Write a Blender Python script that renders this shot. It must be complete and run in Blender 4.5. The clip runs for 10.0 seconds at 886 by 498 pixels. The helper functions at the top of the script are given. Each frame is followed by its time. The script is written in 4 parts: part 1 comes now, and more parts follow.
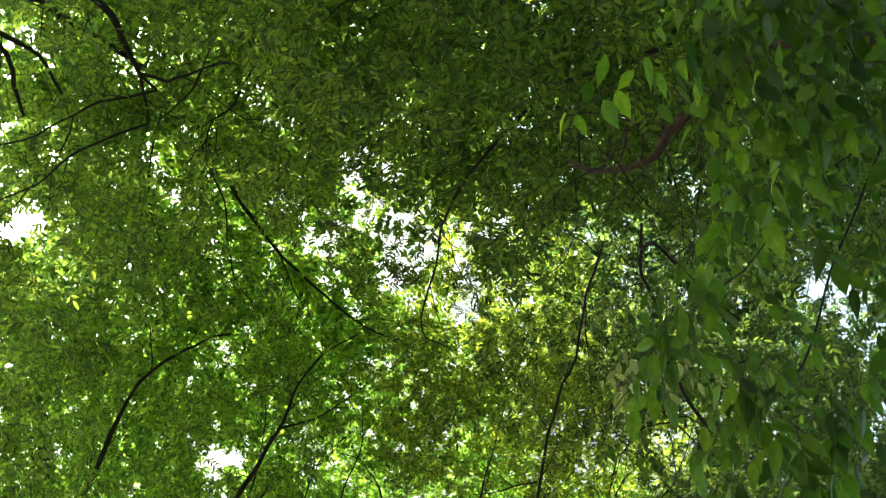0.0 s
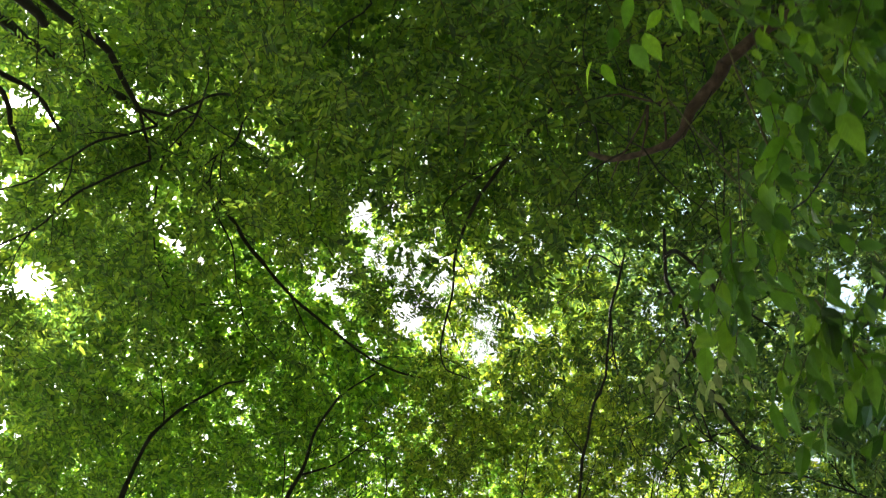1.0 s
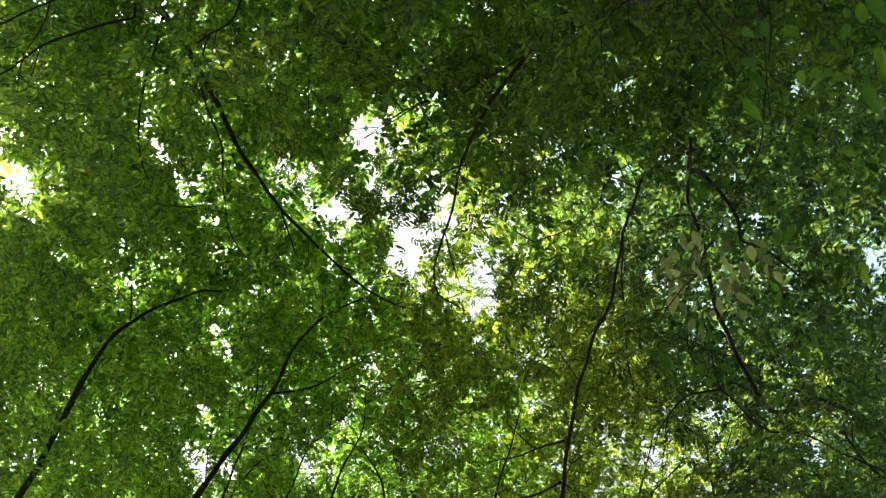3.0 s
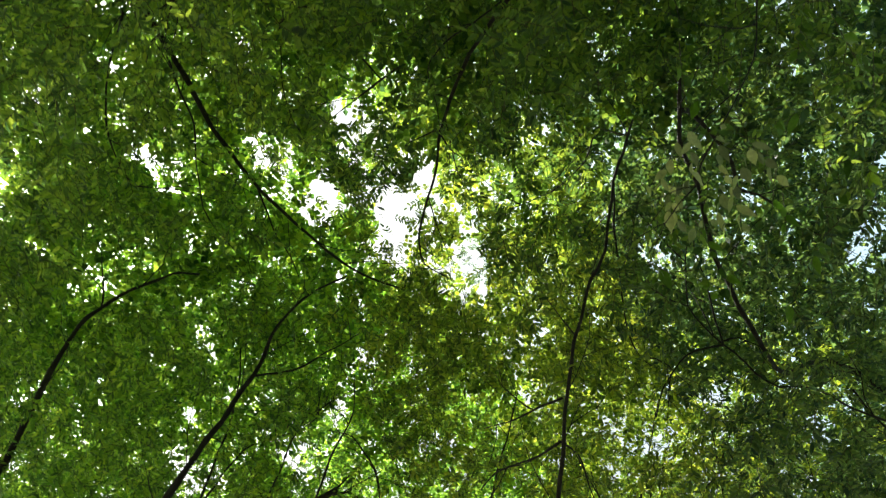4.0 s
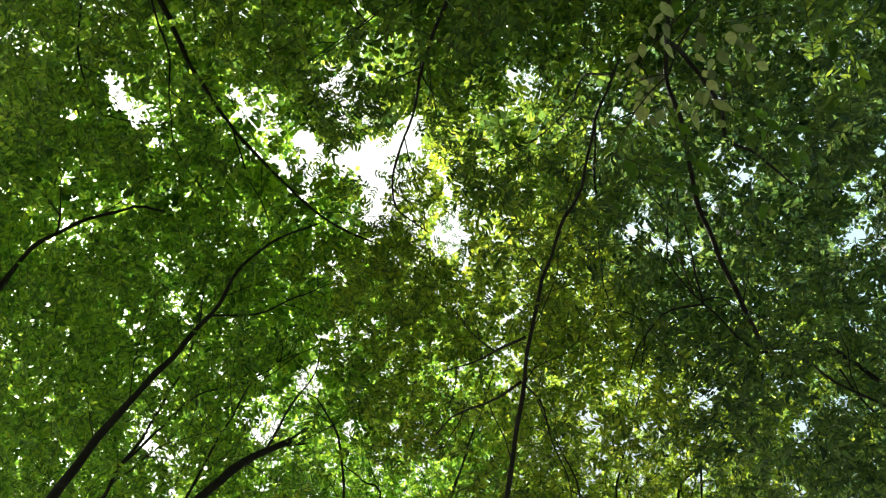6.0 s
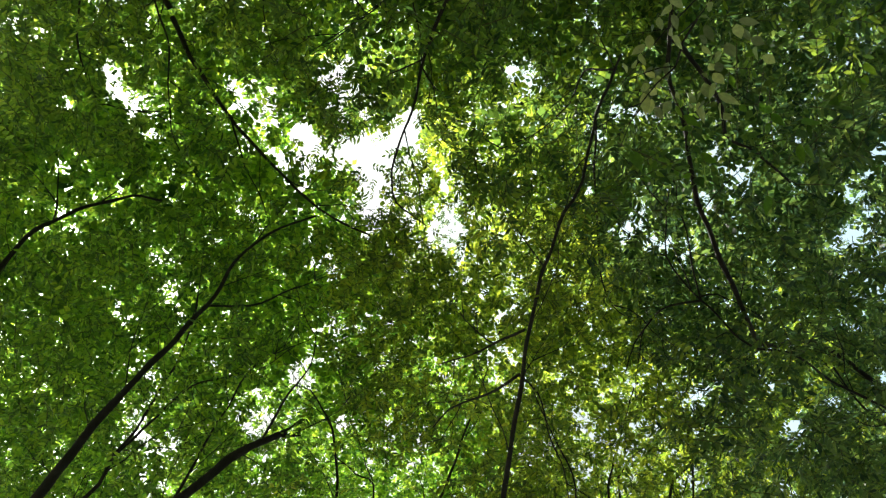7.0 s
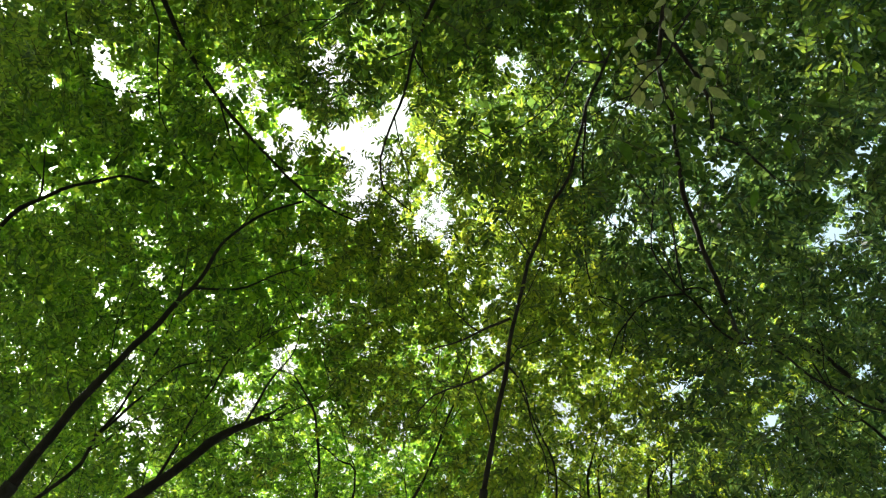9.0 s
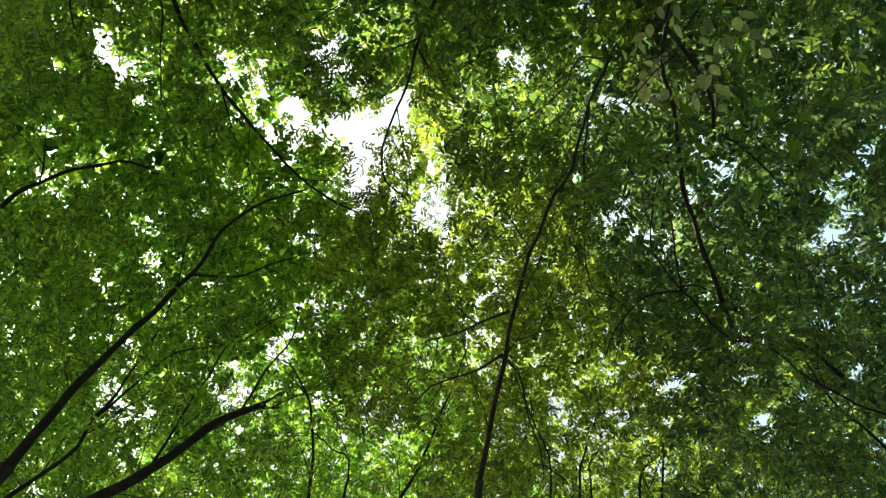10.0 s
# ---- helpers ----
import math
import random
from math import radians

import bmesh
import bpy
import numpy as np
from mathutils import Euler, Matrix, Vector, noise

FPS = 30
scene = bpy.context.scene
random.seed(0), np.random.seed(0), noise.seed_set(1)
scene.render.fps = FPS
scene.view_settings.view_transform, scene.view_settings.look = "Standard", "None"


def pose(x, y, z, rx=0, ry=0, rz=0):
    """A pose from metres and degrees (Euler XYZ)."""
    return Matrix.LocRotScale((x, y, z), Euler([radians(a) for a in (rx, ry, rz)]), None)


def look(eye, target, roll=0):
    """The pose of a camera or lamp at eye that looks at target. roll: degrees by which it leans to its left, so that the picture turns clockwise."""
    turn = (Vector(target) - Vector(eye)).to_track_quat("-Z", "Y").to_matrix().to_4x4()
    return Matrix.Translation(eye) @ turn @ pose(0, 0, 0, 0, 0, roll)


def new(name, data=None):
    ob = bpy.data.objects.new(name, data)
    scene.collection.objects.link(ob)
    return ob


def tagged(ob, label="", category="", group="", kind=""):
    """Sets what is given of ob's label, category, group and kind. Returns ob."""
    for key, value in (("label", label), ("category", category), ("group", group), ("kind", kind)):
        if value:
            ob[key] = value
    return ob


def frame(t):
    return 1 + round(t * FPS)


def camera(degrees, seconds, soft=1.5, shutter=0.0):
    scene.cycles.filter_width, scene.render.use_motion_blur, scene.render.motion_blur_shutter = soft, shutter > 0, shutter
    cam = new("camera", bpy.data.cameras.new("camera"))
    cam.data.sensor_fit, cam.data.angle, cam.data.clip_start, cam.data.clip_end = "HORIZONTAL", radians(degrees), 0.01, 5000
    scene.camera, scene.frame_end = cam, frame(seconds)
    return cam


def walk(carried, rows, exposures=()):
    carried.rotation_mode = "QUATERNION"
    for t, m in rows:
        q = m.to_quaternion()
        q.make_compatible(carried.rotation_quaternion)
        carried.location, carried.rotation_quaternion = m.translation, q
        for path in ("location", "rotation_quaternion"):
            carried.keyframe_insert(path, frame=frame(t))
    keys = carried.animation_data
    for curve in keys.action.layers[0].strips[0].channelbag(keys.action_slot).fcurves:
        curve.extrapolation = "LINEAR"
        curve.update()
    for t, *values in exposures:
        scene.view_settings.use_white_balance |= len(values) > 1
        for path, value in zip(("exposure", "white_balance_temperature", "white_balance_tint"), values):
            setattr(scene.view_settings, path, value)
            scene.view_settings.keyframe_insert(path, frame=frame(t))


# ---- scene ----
cam = camera(55.4, 10.0, soft=1.3, shutter=0.5)
PATH = [
    (0, (0.17, 0.314, 1.401), (0.125, 1.329, 3.124), 0.3),
    (0.5, (0.161, 0.46, 1.429), (0.109, 1.43, 3.178), -2.0),
    (1, (0.09, 0.65, 1.455), (0.037, 1.538, 3.246), -2.6),
    (1.5, (0.095, 0.886, 1.455), (0.022, 1.766, 3.249), 0.0),
    (2, (0.143, 1.115, 1.535), (0.068, 1.983, 3.335), 2.0),
    (2.5, (0.121, 1.281, 1.563), (0.045, 2.164, 3.356), 3.4),
    (2.7, (0.106, 1.364, 1.586), (0.028, 2.254, 3.375), 4.6),
    (3.8, (0.138, 1.85, 1.697), (0.081, 2.688, 3.512), 0.1),
    (4, (0.139, 1.969, 1.696), (0.085, 2.804, 3.513), 0.3),
    (4.5, (0.133, 2.196, 1.692), (0.081, 2.971, 3.535), 1.2),
    (5, (0.248, 2.362, 1.693), (0.184, 3.134, 3.538), 2.1),
    (5.5, (0.338, 2.533, 1.729), (0.276, 3.304, 3.573), 2.5),
    (5.7, (0.348, 2.557, 1.735), (0.278, 3.338, 3.576), 3.9),
    (6.8, (0.285, 2.611, 1.705), (0.238, 3.398, 3.543), 4.4),
    (7, (0.285, 2.615, 1.71), (0.245, 3.401, 3.549), 3.8),
    (7.5, (0.287, 2.612, 1.707), (0.267, 3.403, 3.544), 3.0),
    (8, (0.263, 2.602, 1.684), (0.255, 3.397, 3.519), 2.2),
    (8.5, (0.277, 2.618, 1.691), (0.269, 3.416, 3.524), 2.5),
    (9, (0.267, 2.622, 1.685), (0.265, 3.428, 3.516), 2.6),
    (9.5, (0.264, 2.63, 1.684), (0.264, 3.443, 3.512), 2.8),
    (10, (0.231, 2.63, 1.665), (0.244, 3.448, 3.49), 2.9),
]
EXPOSURE = 1.16
walk(cam, [(t, look(eye, target, roll)) for t, eye, target, roll in PATH], exposures=[(0.0, EXPOSURE + 0.2), (2.5, EXPOSURE - 0.09), (5.5, EXPOSURE - 0.28), (10.0, EXPOSURE - 0.3)])

# ---- sky and sun ----
SUN_ELEVATION, SUN_TURN = 54.0, -58.0
world = bpy.data.worlds.new("sky")
scene.world = world
world.use_nodes = True
wn, wl = world.node_tree.nodes, world.node_tree.links
sky = wn.new("ShaderNodeTexSky")
sky.sky_type = "NISHITA"
sky.sun_disc = False
sky.sun_elevation = radians(SUN_ELEVATION)
sky.sun_rotation = radians(SUN_TURN)
sky.air_density, sky.dust_density, sky.ozone_density = 1.0, 4.0, 1.0
wn["Background"].inputs["Strength"].default_value = 0.085
# thin white haze and cloud over the blue
sky_place = wn.new("ShaderNodeTexCoord")
cloud = wn.new("ShaderNodeTexNoise")
cloud.inputs["Scale"].default_value, cloud.inputs["Detail"].default_value = 1.6, 5.0
wl.new(sky_place.outputs["Generated"], cloud.inputs["Vector"])
cover = wn.new("ShaderNodeMapRange")
cover.inputs["From Min"].default_value, cover.inputs["From Max"].default_value = 0.26, 0.46
cover.inputs["To Min"].default_value, cover.inputs["To Max"].default_value = 0.35, 0.95
# the cloud thins out towards +x, where the blue shows
sky_parts = wn.new("ShaderNodeSeparateXYZ")
wl.new(sky_place.outputs["Generated"], sky_parts.inputs[0])
thinner = wn.new("ShaderNodeMath")
thinner.operation = "MULTIPLY_ADD"
thinner.inputs[1].default_value = -0.5
wl.new(sky_parts.outputs["X"], thinner.inputs[0]), wl.new(cloud.outputs["Fac"], thinner.inputs[2])
wl.new(thinner.outputs[0], cover.inputs["Value"])
grey = wn.new("ShaderNodeRGBToBW")
wl.new(sky.outputs["Color"], grey.inputs["Color"])
haze = wn.new("ShaderNodeMixRGB")
clear = wn.new("ShaderNodeMixRGB")
clear.blend_type, clear.inputs[0].default_value, clear.inputs[2].default_value = "MULTIPLY", 1.0, (3.5, 4.2, 3.25, 1)
wl.new(sky.outputs["Color"], clear.inputs[1])
wl.new(cover.outputs[0], haze.inputs[0]), wl.new(clear.outputs[0], haze.inputs[1])
bright = wn.new("ShaderNodeMath")
bright.operation = "MULTIPLY"
bright.inputs[1].default_value = 1.32
white = wn.new("ShaderNodeMath")
white.operation = "MAXIMUM"
white.inputs[1].default_value = 4.7
wl.new(grey.outputs[0], bright.inputs[0]), wl.new(bright.outputs[0], white.inputs[0]), wl.new(white.outputs[0], haze.inputs[2])
wl.new(haze.outputs[0], wn["Background"].inputs["Color"])
sun_data = bpy.data.lights.new("sun", "SUN")
sun_data.energy, sun_data.angle, sun_data.color = 7.6, radians(1.0), (1.0, 0.95, 0.86)
sun = new("sun", sun_data)
sun_way = Vector((math.sin(radians(SUN_TURN)) * math.cos(radians(SUN_ELEVATION)), math.cos(radians(SUN_TURN)) * math.cos(radians(SUN_ELEVATION)), math.sin(radians(SUN_ELEVATION))))
sun.matrix_world = look(sun_way * 30, (0, 0, 0))


# ---- materials ----
def material(name):
    m = bpy.data.materials.new(name)
    m.use_nodes = True
    n = m.node_tree.nodes
    n.remove(n["Principled BSDF"])
    return m, n, m.node_tree.links


def ramp_of(n, l, source, stops):
    r = n.new("ShaderNodeValToRGB")
    r.color_ramp.elements[0].position, r.color_ramp.elements[0].color = stops[0][0], (*stops[0][1], 1)
    r.color_ramp.elements[1].position, r.color_ramp.elements[1].color = stops[-1][0], (*stops[-1][1], 1)
    for p, c in stops[1:-1]:
        e = r.color_ramp.elements.new(p)
        e.color = (*c, 1)
    l.new(source, r.inputs["Fac"])
    return r.outputs["Color"]


def leaf_material(name, face, glow, patch=0.35, veins=False, share=0.5):
    """A green leaf: reflecting upper and lower face, light shining through, a waxy gloss."""
    m, n, l = material(name)
    geo = n.new("ShaderNodeNewGeometry")
    total = n.new("ShaderNodeMath")
    total.operation = "ADD"
    l.new(geo.outputs["Random Per Island"], total.inputs[0])
    l.new(n.new("ShaderNodeObjectInfo").outputs["Random"], total.inputs[1])
    part_of = n.new("ShaderNodeMath")
    part_of.operation = "FRACT"
    l.new(total.outputs[0], part_of.inputs[0])
    chance = part_of.outputs[0]
    dark, mid, light = [tuple(c * k for c in face) for k in (0.38, 0.85, 1.65)]
    face_colour = ramp_of(n, l, chance, [(0.0, dark), (0.55, mid), (1.0, light)])
    glow_low = (glow[0] * 0.24, glow[1] * 0.32, glow[2] * 0.8)
    glow_high = (min(glow[0] * 1.7, 1), min(glow[1] * 1.3, 1), glow[2] * 1.1)
    glow_colour = ramp_of(n, l, chance, [(0.0, glow_low), (0.6, glow), (1.0, glow_high)])
    where = n.new("ShaderNodeTexCoord")
    blotch = n.new("ShaderNodeTexNoise")
    blotch.inputs["Scale"].default_value, blotch.inputs["Detail"].default_value = 1.3, 3.0
    l.new(geo.outputs["Position"], blotch.inputs["Vector"])
    speck = n.new("ShaderNodeTexNoise")
    speck.inputs["Scale"].default_value, speck.inputs["Detail"].default_value = 60.0, 2.0
    l.new(geo.outputs["Position"], speck.inputs["Vector"])
    tint = ramp_of(n, l, blotch.outputs["Fac"], [(0.3, (1 - patch, 1 - patch * 0.75, 1 - patch)), (0.7, (1 + patch, 1 + patch * 0.6, 1.0))])
    grain = ramp_of(n, l, speck.outputs["Fac"], [(0.3, (0.8, 0.82, 0.8)), (0.7, (1.12, 1.1, 1.05))])
    outs = []
    for c in (face_colour, glow_colour):
        a = n.new("ShaderNodeMixRGB")
        a.blend_type, a.inputs[0].default_value = "MULTIPLY", 1.0
        l.new(c, a.inputs[1]), l.new(tint, a.inputs[2])
        b = n.new("ShaderNodeMixRGB")
        b.blend_type, b.inputs[0].default_value = "MULTIPLY", 1.0
        l.new(a.outputs[0], b.inputs[1]), l.new(grain, b.inputs[2])
        outs.append(b.outputs[0])
    bump = n.new("ShaderNodeBump")
    bump.inputs["Strength"].default_value, bump.inputs["Distance"].default_value = 0.3, 0.002
    l.new(speck.outputs["Fac"], bump.inputs["Height"])
    if veins:
        parts = n.new("ShaderNodeSeparateXYZ")
        l.new(where.outputs["Object"], parts.inputs[0])
        side = n.new("ShaderNodeMath")
        side.operation = "ABSOLUTE"
        l.new(parts.outputs["Y"], side.inputs[0])
        slant = n.new("ShaderNodeMath")
        slant.operation = "MULTIPLY_ADD"
        slant.inputs[1].default_value = -0.9
        l.new(side.outputs[0], slant.inputs[0]), l.new(parts.outputs["X"], slant.inputs[2])
        saw = n.new("ShaderNodeMath")
        saw.operation = "PINGPONG"
        saw.inputs[1].default_value = 0.0045
        l.new(slant.outputs[0], saw.inputs[0])
        near = n.new("ShaderNodeMath")
        near.operation = "MINIMUM"
        l.new(saw.outputs[0], near.inputs[0]), l.new(side.outputs[0], near.inputs[1])
        width = n.new("ShaderNodeMapRange")
        width.inputs["From Max"].default_value = 0.0012
        l.new(near.outputs[0], width.inputs["Value"])
        vein = ramp_of(n, l, width.outputs[0], [(0.0, (1.22, 1.18, 1.15)), (1.0, (1.0, 1.0, 1.0))])
        for i, c in enumerate(outs):
            a = n.new("ShaderNodeMixRGB")
            a.blend_type, a.inputs[0].default_value = "MULTIPLY", 1.0
            l.new(c, a.inputs[1]), l.new(vein, a.inputs[2])
            outs[i] = a.outputs[0]
        bump2 = n.new("ShaderNodeBump")
        bump2.inputs["Strength"].default_value, bump2.inputs["Distance"].default_value = 0.15, 0.0008
        l.new(width.outputs[0], bump2.inputs["Height"]), l.new(bump.outputs[0], bump2.inputs["Normal"])
        bump = bump2
    body = n.new("ShaderNodeBsdfPrincipled")
    body.inputs["Roughness"].default_value = 0.4
    body.inputs["Specular IOR Level"].default_value = 0.28
    l.new(outs[0], body.inputs["Base Color"]), l.new(bump.outputs[0], body.inputs["Normal"])
    thru = n.new("ShaderNodeBsdfTranslucent")
    l.new(outs[1], thru.inputs["Color"])
    mix = n.new("ShaderNodeMixShader")
    mix.inputs[0].default_value = share
    l.new(body.outputs[0], mix.inputs[1]), l.new(thru.outputs[0], mix.inputs[2])
    l.new(mix.outputs[0], n["Material Output"].inputs["Surface"])
    return m


def rough_material(name, stops, scale, bump_by, roughness=0.85, stretch=(1, 1, 1)):
    m, n, l = material(name)
    where = n.new("ShaderNodeTexCoord")
    mapping = n.new("ShaderNodeMapping")
    mapping.inputs["Scale"].default_value = stretch
    l.new(where.outputs["Object"], mapping.inputs["Vector"])
    big = n.new("ShaderNodeTexNoise")
    big.inputs["Scale"].default_value, big.inputs["Detail"].default_value = scale, 8.0
    fine = n.new("ShaderNodeTexNoise")
    fine.inputs["Scale"].default_value, fine.inputs["Detail"].default_value = scale * 7, 5.0
    l.new(mapping.outputs[0], big.inputs["Vector"]), l.new(mapping.outputs[0], fine.inputs["Vector"])
    add = n.new("ShaderNodeMath")
    add.operation = "MULTIPLY_ADD"
    add.inputs[1].default_value = 0.35
    l.new(fine.outputs["Fac"], add.inputs[0]), l.new(big.outputs["Fac"], add.inputs[2])
    colour = ramp_of(n, l, add.outputs[0], stops)
    bump = n.new("ShaderNodeBump")
    bump.inputs["Strength"].default_value, bump.inputs["Distance"].default_value = 0.8, bump_by
    l.new(add.outputs[0], bump.inputs["Height"])
    body = n.new("ShaderNodeBsdfPrincipled")
    body.inputs["Roughness"].default_value = roughness
    l.new(colour, body.inputs["Base Color"]), l.new(bump.outputs[0], body.inputs["Normal"])
    l.new(body.outputs[0], n["Material Output"].inputs["Surface"])
    return m


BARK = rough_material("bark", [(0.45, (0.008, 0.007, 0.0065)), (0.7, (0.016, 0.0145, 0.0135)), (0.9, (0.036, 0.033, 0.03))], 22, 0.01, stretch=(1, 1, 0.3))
BROWN_BARK = rough_material("brown_bark", [(0.45, (0.025, 0.017, 0.014)), (0.7, (0.065, 0.046, 0.036)), (0.9, (0.12, 0.09, 0.07))], 25, 0.006)
TWIG = rough_material("twig", [(0.4, (0.03, 0.032, 0.012)), (0.9, (0.09, 0.085, 0.03))], 30, 0.002)
SOIL = rough_material("soil", [(0.4, (0.035, 0.028, 0.018)), (0.65, (0.08, 0.062, 0.038)), (0.9, (0.05, 0.07, 0.025))], 1.2, 0.04)
LEAVES = {
    "fresh": leaf_material("fresh_leaf", (0.032, 0.076, 0.018), (0.423, 0.789, 0.088)),
    "olive": leaf_material("olive_leaf", (0.040, 0.075, 0.021), (0.432, 0.737, 0.104)),
    "yellow": leaf_material("yellow_leaf", (0.040, 0.070, 0.019), (0.455, 0.673, 0.077)),
    "deep": leaf_material("deep_leaf", (0.029, 0.050, 0.031), (0.229, 0.409, 0.109)),
    "mid": leaf_material("mid_leaf", (0.033, 0.065, 0.020), (0.305, 0.546, 0.081)),
}
NEAR_LEAF = leaf_material("near_leaf", (0.044, 0.094, 0.021), (0.160, 0.380, 0.026), veins=True, share=0.45)

# pale underside colour, raised further to stand in for light from the front
PALE_LIT_LEAF = leaf_material("pale_lit_leaf", (0.40, 0.47, 0.29), (0.26, 0.45, 0.10), veins=True, share=0.35)
YOUNG_LEAF = leaf_material("young_leaf", (0.075, 0.15, 0.03), (0.26, 0.6, 0.03), veins=True, share=0.55)


# ---- building helpers ----
def part(name, bm, mat, parent, label=""):
    me = bpy.data.meshes.new(name)
    bm.to_mesh(me)
    bm.free()
    me.materials.append(mat)
    for p in me.polygons:
        p.use_smooth = True
    ob = new(name, me)
    ob.parent = parent
    return tagged(ob, label)


def curve_points(points, step):
    """A smooth line through the points, sampled about every step metres."""
    pts = [Vector(p) for p in points]
    pts = [pts[0] * 2 - pts[1]] + pts + [pts[-1] * 2 - pts[-2]]
    out = []
    for i in range(1, len(pts) - 2):
        a, b, c, d = pts[i - 1:i + 3]
        count = max(2, int((c - b).length / step))
        for k in range(count):
            s = k / count
            out.append(0.5 * (2 * b + (c - a) * s + (2 * a - 5 * b + 4 * c - d) * s * s + (3 * b - a - 3 * c + d) * s ** 3))
    return out + [pts[-2]]


def tube(points, r0, r1, sides=8, step=0.09, wobble=0.022, knots=0.26, flare=0.0):
    """A tapered, slightly crooked limb with knots and an end cap."""
    line = curve_points(points, step)
    n = len(line)
    bm = bmesh.new()
    rings = []
    turn = Vector((0.31, 0.17, 0.93))
    for i, p in enumerate(line):
        s = i / (n - 1)
        ahead = (line[min(i + 1, n - 1)] - line[max(i - 1, 0)]).normalized()
        u = ahead.cross(turn)
        if u.length < 0.15:
            u = ahead.cross(Vector((1, 0.2, 0)))
        u.normalize()
        v = ahead.cross(u)
        radius = r0 + (r1 - r0) * s
        radius *= 1 + knots * noise.noise(p * 7.0)
        if flare:
            radius *= 1 + flare * math.exp(-s * n * step / 0.25)
        shift = wobble * Vector((noise.noise(p * 4), noise.noise(p * 4 + Vector((7, 1, 3))), 0)) * min(1, 4 * s, 4 * (1 - s) + 0.2)
        ring = []
        for k in range(sides):
            a = 2 * math.pi * k / sides
            rr = radius * (1 + 0.14 * noise.noise(p * 11 + Vector((math.cos(a), math.sin(a), 0)) * 1.7))
            ring.append(bm.verts.new(p + shift + u * math.cos(a) * rr + v * math.sin(a) * rr))
        rings.append(ring)
    for a, b in zip(rings, rings[1:]):
        for k in range(sides):
            bm.faces.new((a[k], a[(k + 1) % sides], b[(k + 1) % sides], b[k]))
    bm.faces.new(rings[-1])
    bm.faces.new(list(reversed(rings[0])))
    bm.normal_update()
    return bm


def tree(base, label, group="trees of the grove"):
    ob = new("tree")
    ob.location = base
    return tagged(ob, label, "tree", group)


def wood(owner, name, r0, r1, points, mat=None, sides=7, flare=0.0, label=""):
    base = Vector(owner.location)
    bm = tube([Vector(p) - base for p in points], r0, r1, sides=sides, flare=flare, step=0.07 if r0 < 0.03 else 0.1)
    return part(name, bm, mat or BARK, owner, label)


# limbs kept in the camera's sight: leaves in front of them are dropped
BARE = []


def branchlets(owner, rows):
    """Thin side shoots along the limbs, forked once, joined into one mesh."""
    base = Vector(owner.location)
    bm = bmesh.new()

    def shoot(start, way, length, radius, depth):
        p, rings = start, []
        steps = 6
        for i in range(steps + 1):
            r = radius * (1 - 0.8 * i / steps)
            u = way.cross(Vector((0.3, 0.2, 1))).normalized()
            v = way.cross(u)
            rings.append([bm.verts.new(p - base + u * math.cos(a) * r + v * math.sin(a) * r) for a in (0, 2.1, 4.2)])
            if depth and i in (2, 4):
                side = (way + u * random.choice((-1, 1)) * random.uniform(0.6, 1.1)).normalized()
                shoot(p, side, length * 0.55, radius * 0.55, depth - 1)
            p = p + way * (length / steps)
            way = (way + Vector((random.gauss(0, 0.16), random.gauss(0, 0.16), random.gauss(-0.01, 0.10)))).normalized()
        for a, b in zip(rings, rings[1:]):
            for k in range(3):
                bm.faces.new((a[k], a[(k + 1) % 3], b[(k + 1) % 3], b[k]))

    for name, r0, r1, points in rows:
        line = curve_points(points, 0.1)
        for i in range(2, len(line) - 1, 3):
            if line[i].z < 4.9 or random.random() < 0.25:
                continue
            ahead = (line[i + 1] - line[i - 1]).normalized()
            side = ahead.cross(Vector((random.gauss(0, 1), random.gauss(0, 1), random.gauss(0, 1)))).normalized()
            way = (ahead * 0.8 + side * random.uniform(0.5, 1.1)).normalized()
            shoot(line[i], way, random.uniform(0.35, 0.95), random.uniform(0.0035, 0.0065), 1)
    if len(bm.verts):
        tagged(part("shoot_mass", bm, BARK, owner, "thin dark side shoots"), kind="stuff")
    else:
        bm.free()


GROWN = {}


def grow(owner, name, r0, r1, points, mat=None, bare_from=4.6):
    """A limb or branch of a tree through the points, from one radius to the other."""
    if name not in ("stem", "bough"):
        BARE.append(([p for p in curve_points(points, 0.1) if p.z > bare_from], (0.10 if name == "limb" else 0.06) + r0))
    wood(owner, name, r0 * 0.85, r1 * 0.85, points, mat, sides=9 if r0 > 0.02 else 6)
    GROWN.setdefault(owner, []).append((name, r0, r1, points))


# ---- ground ----
def ground():
    bm = bmesh.new()
    bmesh.ops.create_grid(bm, x_segments=90, y_segments=90, size=1.0)
    for v in bm.verts:
        far = Vector((v.co.x, v.co.y, 0))
        k = max(abs(v.co.x), abs(v.co.y))
        v.co = far * (14 + 1500 * k ** 6)
        v.co.z = 0.05 * noise.noise(v.co * 0.5) * min(1, 40 / (1 + v.co.length)) - 0.02
    ob = part("ground", bm, SOIL, None)
    tagged(ob, "bare brown woodland soil with thin grass", "ground", kind="structure")


ground()

